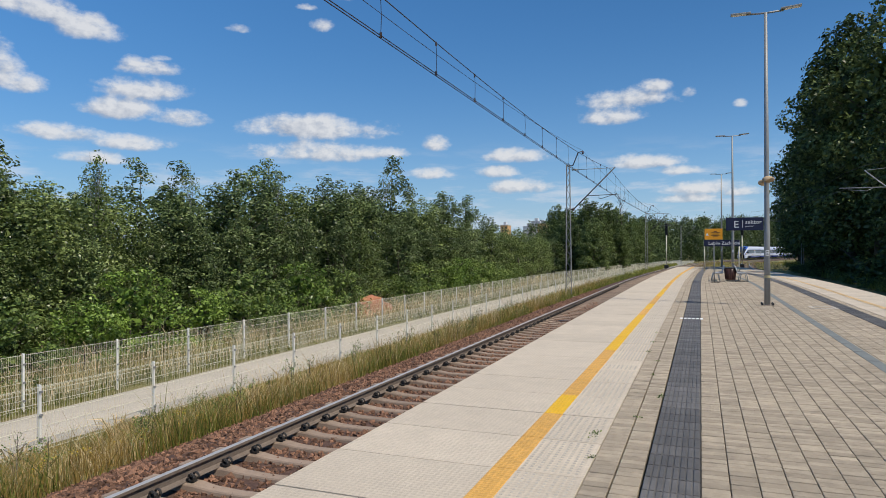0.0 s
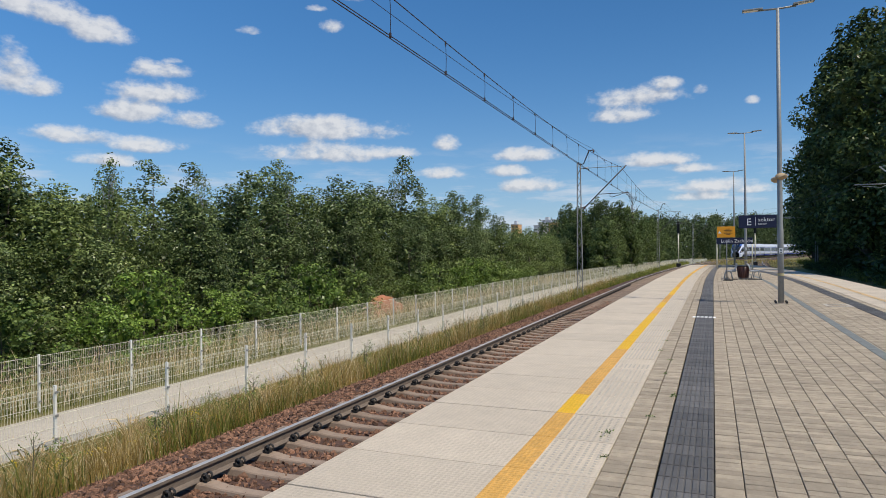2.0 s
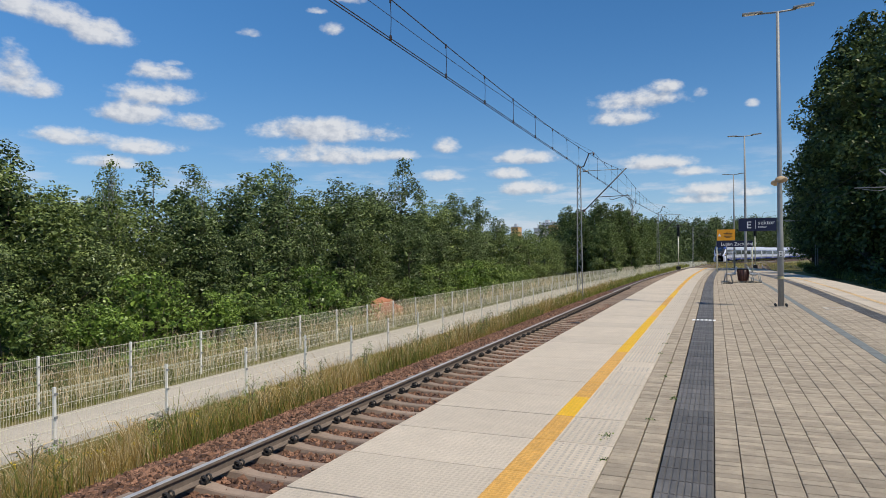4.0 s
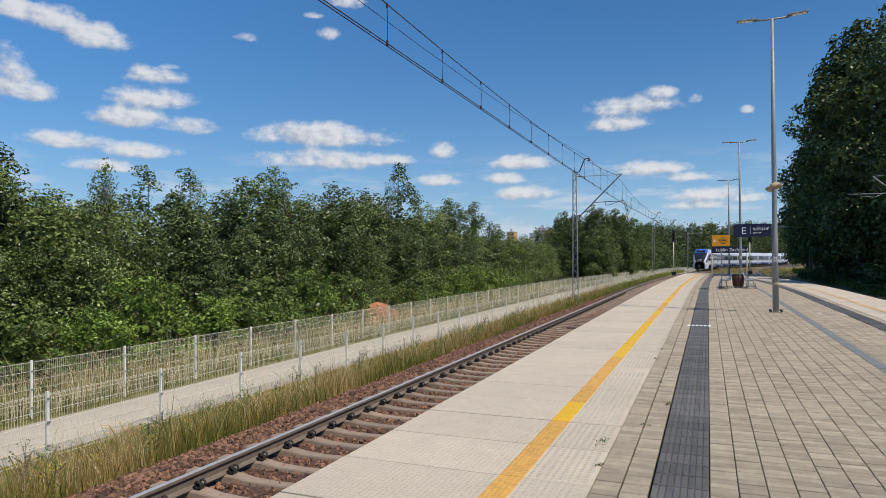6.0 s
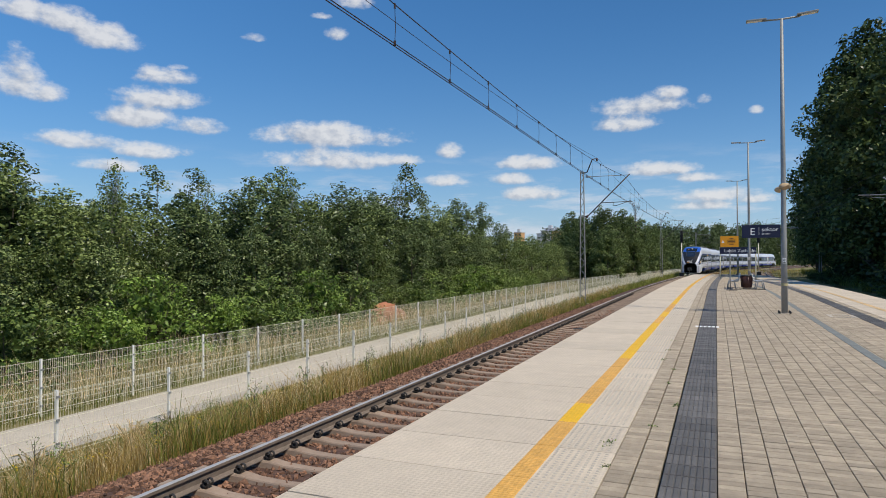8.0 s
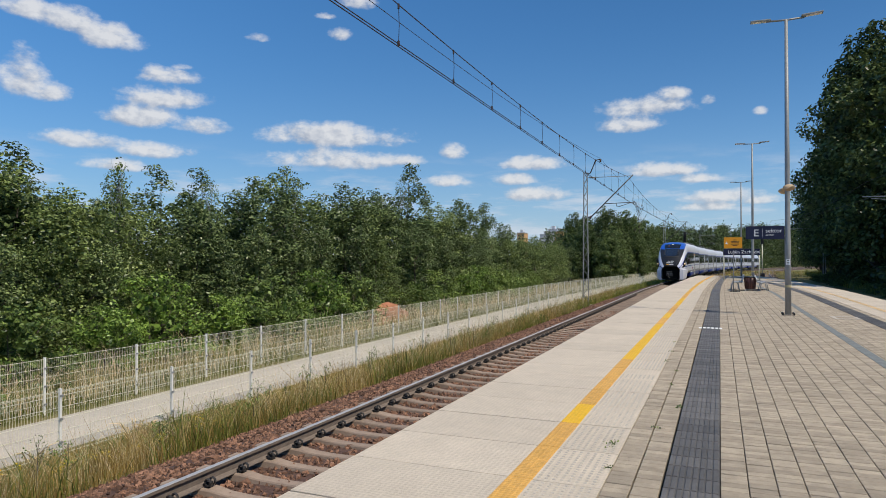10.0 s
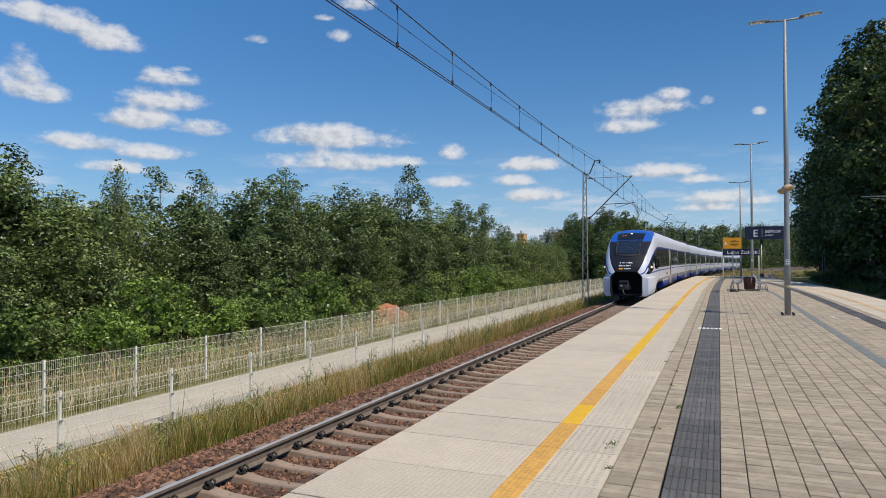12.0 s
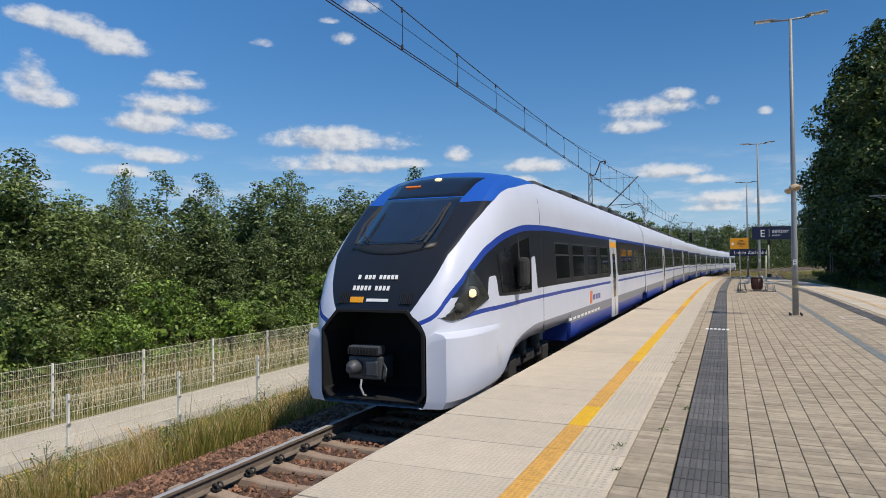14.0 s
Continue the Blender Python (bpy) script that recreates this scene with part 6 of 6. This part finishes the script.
def blades(name, n, xs, ys, zf, hs, width, mat_, seed, label, power=1.4, lean=0.55, patchy=0.0, tall=None):
    """Grass: bent two-piece blades standing on zf(x)."""
    rng = np.random.default_rng(seed)
    y = ys[0] + (ys[1] - ys[0]) * rng.random(n) ** power
    x = rng.uniform(xs[0], xs[1], n)
    if patchy:
        k = np.array([noise.noise((a * 0.9, b * 0.5, seed)) for a, b in zip(x, y)]) + rng.normal(size=n) * 0.15
        keep = k > -0.1 + (patchy - 0.5) * 0.5
        x, y = x[keep], y[keep]
        n = len(x)
    far = 1 + (y - ys[0]) / 45.0
    tuft = np.array([noise.noise((a * 1.7, b * 1.1, seed + 5)) for a, b in zip(x, y)])
    h = (hs[0] + (hs[1] - hs[0]) * rng.random(n) ** 1.6) * rng.uniform(0.6, 1.2, n) * np.clip(1 + 0.9 * tuft, 0.45, 1.6)
    if tall:
        h *= np.interp(x, *tall)
    w = width * far * rng.uniform(0.7, 1.3, n)
    a = rng.uniform(0, 2 * math.pi, n)
    d = np.stack([np.cos(a), np.sin(a), np.zeros(n)], -1)
    s = np.stack([-np.sin(a * 1.7), np.cos(a * 1.7), np.zeros(n)], -1)
    xx = x + np.array([bend(t) for t in y])
    b = np.stack([xx, y, zf(x)], -1)
    up = np.array([0, 0, 1.0])
    mid = b + up * (h * 0.6)[:, None] + d * (h * lean * rng.uniform(0, 0.5, n))[:, None]
    tip = b + up * h[:, None] + d * (h * lean * rng.uniform(0.3, 1.4, n))[:, None]
    sw = s * w[:, None]
    q1 = np.stack([b - sw, b + sw, mid + sw * 0.8, mid - sw * 0.8], 1)
    q2 = np.stack([mid - sw * 0.8, mid + sw * 0.8, tip + sw * 0.12, tip - sw * 0.12], 1)
    # joined pairs keep one colour: share the middle corners
    v = np.concatenate([q1[:, :2], q1[:, 2:], q2[:, 2:]], 1)
    m = len(v)
    me = bpy.data.meshes.new(name)
    me.vertices.add(m * 6)
    me.vertices.foreach_set("co", v.reshape(-1).astype(np.float32))
    idx = (np.array([0, 1, 2, 3, 3, 2, 4, 5])[None] + (np.arange(m) * 6)[:, None]).reshape(-1)
    me.loops.add(m * 8)
    me.loops.foreach_set("vertex_index", idx.astype(np.int32))
    me.polygons.add(m * 2)
    me.polygons.foreach_set("loop_start", np.arange(0, m * 8, 4, dtype=np.int32))
    me.polygons.foreach_set("loop_total", np.full(m * 2, 4, dtype=np.int32))
    me.update(calc_edges=True)
    return tagged(part_mesh(name, me, mat_), label, "grass", kind="stuff")


def bank(x):
    return np.interp(x, [-30, -16, -14.1, -13.6, -10.6, -10.0, -8.6, -7.4, -6], [-1.74, -1.74, -1.78, -1.74, -1.70, -1.68, -1.54, -1.22, -1.1])


# shorter towards the path, tallest beside the ballast
MOWN = ([-10.6, -9.7, -8.7, -7.6], [0.28, 0.55, 1.0, 1.25])
blades("dry_grass", 50000, (-10.6, -7.35), (1.5, 62), bank, (0.2, 0.62), 0.0034, GRASS_DRY, 1, "tall dry golden grass on the bank beside the track", 1.5, tall=MOWN)
blades("green_grass", 40000, (-10.4, -7.2), (1.5, 75), bank, (0.15, 0.5), 0.006, GRASS_GREEN, 2, "green grass and weeds on the bank", 1.5, patchy=0.5, tall=MOWN)
blades("dry_grass", 20000, (-17.5, -14.0), (2, 80), bank, (0.3, 0.75), 0.005, GRASS_FIELD, 3, "tall dry grass behind the far fence", 1.4)
blades("green_grass", 34000, (-17.5, -13.4), (2, 95), bank, (0.2, 0.6), 0.007, GRASS_GREEN, 4, "green grass behind the far fence", 1.4, patchy=0.45)
blades("green_grass", 11000, (-10.0, -6.9), (34, 130), bank, (0.2, 0.55), 0.009, GRASS_GREEN, 5, "rank green grass beside the bend of the track", 1.0, tall=MOWN)
blades("green_grass", 9000, (-7.0, 14.0), (73, 170), lambda x: np.full_like(x, -1.38), (0.12, 0.36), 0.012, GRASS_FIELD, 6, "rank grass beyond the platform's end", 1.0)
blades("green_grass", 8000, (10.0, 15.0), (30, 120), lambda x: np.full_like(x, -0.85), (0.3, 0.8), 0.012, GRASS_GREEN, 7, "shaded grass below the tall trees", 1.0)
blades("pale_straw", 9000, (-10.3, -7.5), (1.5, 60), bank, (0.3, 0.75), 0.0030, STRAW, 8, "pale dead straw standing in the grass", 1.5, lean=0.8, patchy=0.75, tall=MOWN)
blades("pale_straw", 9000, (-17.0, -13.9), (2, 70), bank, (0.5, 0.95), 0.0042, STRAW, 9, "pale seeding grass stalks behind the far fence", 1.4, lean=0.3)


def weed(x, y, h, seed):
    """Dark branching weed standing above the grass."""
    r = random.Random(seed)
    t = thing("weed", "dark branching weed with small seed heads in dry grass", "weed", "weeds on the bank", at=Matrix.Translation((x, y, float(bank(x)))))
    tips = []
    bm = bare()
    tube(bm, [(0, 0, 0), (0.02, 0.01, h * 0.5), (0.05, 0.0, h)], [0.008, 0.006, 0.002], 4)
    part("stem", bm, BARK, t)
    for k in range(9):
        z = h * (0.3 + 0.07 * k)
        a = r.uniform(0, 6.28)
        ln = h * 0.22 * (1.2 - k / 12)
        e = (0.02 + ln * math.cos(a), ln * math.sin(a), z + ln * 0.9)
        bm = bare()
        tube(bm, [(0.02, 0, z), e], [0.004, 0.002], 4)
        part("branch", bm, BARK, t)
        tips.append(e)
    rg = np.random.default_rng(seed)
    p = np.repeat(np.array(tips), 9, 0) + rg.normal(size=(len(tips) * 9, 3)) * 0.03
    q = np.stack([rg.normal(size=60) * 0.05, rg.normal(size=60) * 0.05, rg.uniform(0.05, h * 0.8, 60)], -1)
    quads("leaves", leaf_corners(np.concatenate([p, q]), 0.028, rg), LEAF_C, t)


wr = random.Random(12)
for i in range(70):
    weed(wr.uniform(-9.2, -7.5), 3.5 + 44 * wr.random() ** 1.3, wr.uniform(0.4, 0.85), 80 + i)
for i, (x, y, h) in enumerate(((-8.6, 6.1, 0.85), (-8.4, 6.4, 0.7), (-9.0, 9.9, 0.7), (-8.7, 12.6, 0.9), (-8.5, 15.2, 0.95), (-8.9, 15.8, 0.8), (-8.2, 18.0, 0.9), (-8.6, 21.0, 0.9), (-8.0, 24.0, 0.9), (-9.2, 5.4, 0.7), (-8.3, 7.9, 0.6))):
    weed(x, y, h, 40 + i)


def grass_tuft(x, y, h, seed):
    """A fountain of pale feathery stalks."""
    rg = np.random.default_rng(seed)
    t = thing("grass_tuft", "pale feathery grass tuft leaning over the bank", "grass", "pale tufts on the bank", at=Matrix.Translation((x, y, float(bank(x)) - 0.02)))
    for k in range(26):
        a, o = rg.uniform(0, 6.28), rg.uniform(0.1, 0.55)
        hh = h * rg.uniform(0.7, 1.1)
        d = Vector((math.cos(a) * o, math.sin(a) * o, 0)) * hh
        bm = bare()
        tube(bm, [(0, 0, 0), d * 0.3 + Vector((0, 0, hh * 0.55)), d * 0.75 + Vector((0, 0, hh * 0.9)), d * 1.3 + Vector((0, 0, hh * 0.93))], [0.003, 0.003, 0.009, 0.002], 4)
        part("stalk", bm, STRAW, t)


def yellow_flower(x, y, h, seed):
    r = random.Random(seed)
    t = thing("wild_flower", "small yellow wild flower in the grass", "flower", "yellow flowers on the bank", at=Matrix.Translation((x, y, float(bank(x)))))
    bm = bare()
    tube(bm, [(0, 0, 0), (0.01, 0, h * 0.6), (0.02, 0.01, h)], 0.004, 4)
    part("stem", bm, GRASS_GREEN, t)
    for k in range(5):
        bm = bare()
        cx, cy, cz = r.uniform(-0.06, 0.08), r.uniform(-0.06, 0.06), h + r.uniform(-0.08, 0.03)
        tube(bm, [(cx, cy, cz - 0.012), (cx, cy, cz), (cx, cy, cz + 0.008)], [0.006, 0.024, 0.012], 6)
        part("flower_head", bm, PETAL, t)


PETAL = material("yellow_petal", (0.80, 0.58, 0.03), 0.7, vary=0.15)
for i, (x, y, h) in enumerate(((-9.3, 6.6, 0.62), (-9.0, 8.1, 0.66), (-8.9, 8.35, 0.6), (-8.6, 11.2, 0.55), (-9.1, 5.9, 0.5))):
    grass_tuft(x, y, h, 300 + i)
for i in range(26):
    yellow_flower(wr.uniform(-9.5, -8.0), 4.6 + 5.5 * wr.random(), wr.uniform(0.25, 0.42), 400 + i)


def joint_weeds():
    rg = np.random.default_rng(9)
    pts = []
    for x, y, n, s in ((-0.44, 8.2, 30, 0.03), (-0.62, 7.1, 12, 0.02), (-0.63, 9.6, 12, 0.02), (-0.62, 10.8, 10, 0.02), (-0.86, 5.6, 16, 0.02), (-0.95, 6.35, 26, 0.03), (-0.86, 11.8, 14, 0.025), (-0.86, 13.0, 12, 0.025), (-0.85, 14.5, 12, 0.03)):
        pts.append(np.array([x, y, 0.012]) + rg.normal(size=(n, 3)) * np.array([s, s * 1.6, 0.008]))
    p = np.concatenate(pts)
    p[:, 2] = np.abs(p[:, 2]) + 0.004
    return tagged(quads("joint_weeds", leaf_corners(p, 0.022, rg, 0.0), LEAF_B), "small weeds growing in the paving joints", "weeds", kind="stuff")


joint_weeds()


def heap():
    bm = bare()
    bmesh.ops.create_icosphere(bm, subdivisions=4, radius=1.0)
    for v in bm.verts:
        k = 1 + 0.28 * noise.noise(v.co * 1.6) + 0.12 * noise.noise(v.co * 5)
        v.co = Vector((v.co.x * 0.6 * k, v.co.y * 1.9 * k, max(-0.3, v.co.z * 1.1 * k)))
    ob = part("earth_mound", bm, CLAY, None, smooth=True)
    ob.matrix_world = Matrix.Translation((-16.15, 30.9, -1.72))
    tagged(ob, "heap of reddish clay earth in tall grass", "heap")


heap()

# ---- far blocks of flats
FLAT_A = material("ochre_render", (0.62, 0.36, 0.16), 0.9, vary=0.06, scale=0.2)
FLAT_B = material("pale_render", (0.55, 0.56, 0.60), 0.9, vary=0.06, scale=0.2)
PANE_FAR = material("far_window_glass", (0.05, 0.06, 0.08), 0.15, vary=0.2)


def flats(x, y, w, h, deep, mt, label):
    b = thing("apartment_building", label, "building", "far blocks of flats", at=Matrix.Translation((x, y, -1.7)))
    bm = bare()
    box(bm, -w / 2, w / 2, 0, deep, 0, h)
    part("wall", bm, mt, b)
    bm = bare()
    box(bm, -w / 2 - 0.3, w / 2 + 0.3, -0.3, deep + 0.3, h, h + 0.7)
    rf = part("roof", bm, FLAT_B, b)
    bm = bare()
    box(bm, -w * 0.15, w * 0.2, 2, 7, h + 0.7, h + 3.4)
    part("lift_house", bm, FLAT_B, rf)
    n, m = max(2, int(w / 3.2)), int(h / 2.9)
    for i in range(n):
        for j in range(max(0, m - 5), m):
            bm = bare()
            cx, cz = -w / 2 + w * (i + 0.5) / n, 2.9 * j + 1.6
            box(bm, cx - 0.8, cx + 0.8, -0.06, 0.1, cz - 0.7, cz + 0.7)
            part("window", bm, PANE_FAR, b)


flats(-173.5, 600, 7, 27.0, 12, FLAT_A, "ochre block of flats far beyond the trees")
flats(-152.0, 606, 9, 25.5, 12, FLAT_B, "pale grey block of flats far beyond the trees")
flats(-146.0, 612, 9, 30.5, 14, FLAT_B, "taller grey block of flats far beyond the trees")
flats(-137.0, 600, 8, 28.0, 12, FLAT_A, "ochre and white block of flats far beyond the trees")

# ---- the train's cars and their way
END_LEN, MID_LEN = 22.6, 17.6
lead = end_car(END_LEN)
cars = [(lead, END_LEN, False)]
mid = middle_car(MID_LEN)
cars.append((mid, MID_LEN, False))
for k in range(5):
    cars.append((copy_thing(mid, Matrix.Identity(4)), MID_LEN, False))
tail = copy_thing(lead, Matrix.Identity(4))
tagged(tail, "streamlined white, black and blue cab car at the train's rear")
cars.append((tail, END_LEN, True))

# how far the nose still has to go along the track, by time
FRONT = [(0.0, 231.0), (3.0, 183.0), (5.5, 142.5), (6.5, 126.0), (8.0, 101.5), (10.5, 61.6), (11.0, 53.6), (11.5, 45.6), (12.0, 37.8), (12.5, 30.4), (13.0, 23.05), (13.5, 15.7), (14.0, 8.45)]


def front_at(t):
    ts, ss = [a for a, _ in FRONT], [b for _, b in FRONT]
    return float(np.interp(t, ts, ss))


def car_pose(s, length, turned):
    """A car whose near end is s metres along the track: it stands on two points of the curve."""
    a, b = along(s + 3.0), along(s + length - 3.0)
    h = math.atan2(b[0] - a[0], b[1] - a[1])
    u = Vector((math.sin(h), math.cos(h), 0))
    p = Vector((a[0], a[1], RAIL_Z + dip(a[1]))) - u * 3.0
    if turned:
        return Matrix.Translation(p + u * length) @ Matrix.Rotation(-h + math.pi, 4, "Z")
    return Matrix.Translation(p) @ Matrix.Rotation(-h, 4, "Z")


def motions():
    times = [0.5 * i for i in range(29)]
    start = 0.0
    for ob, length, turned in cars:
        walk(ob, [(t, car_pose(front_at(t) + start, length, turned)) for t in times])
        start += length


motions()
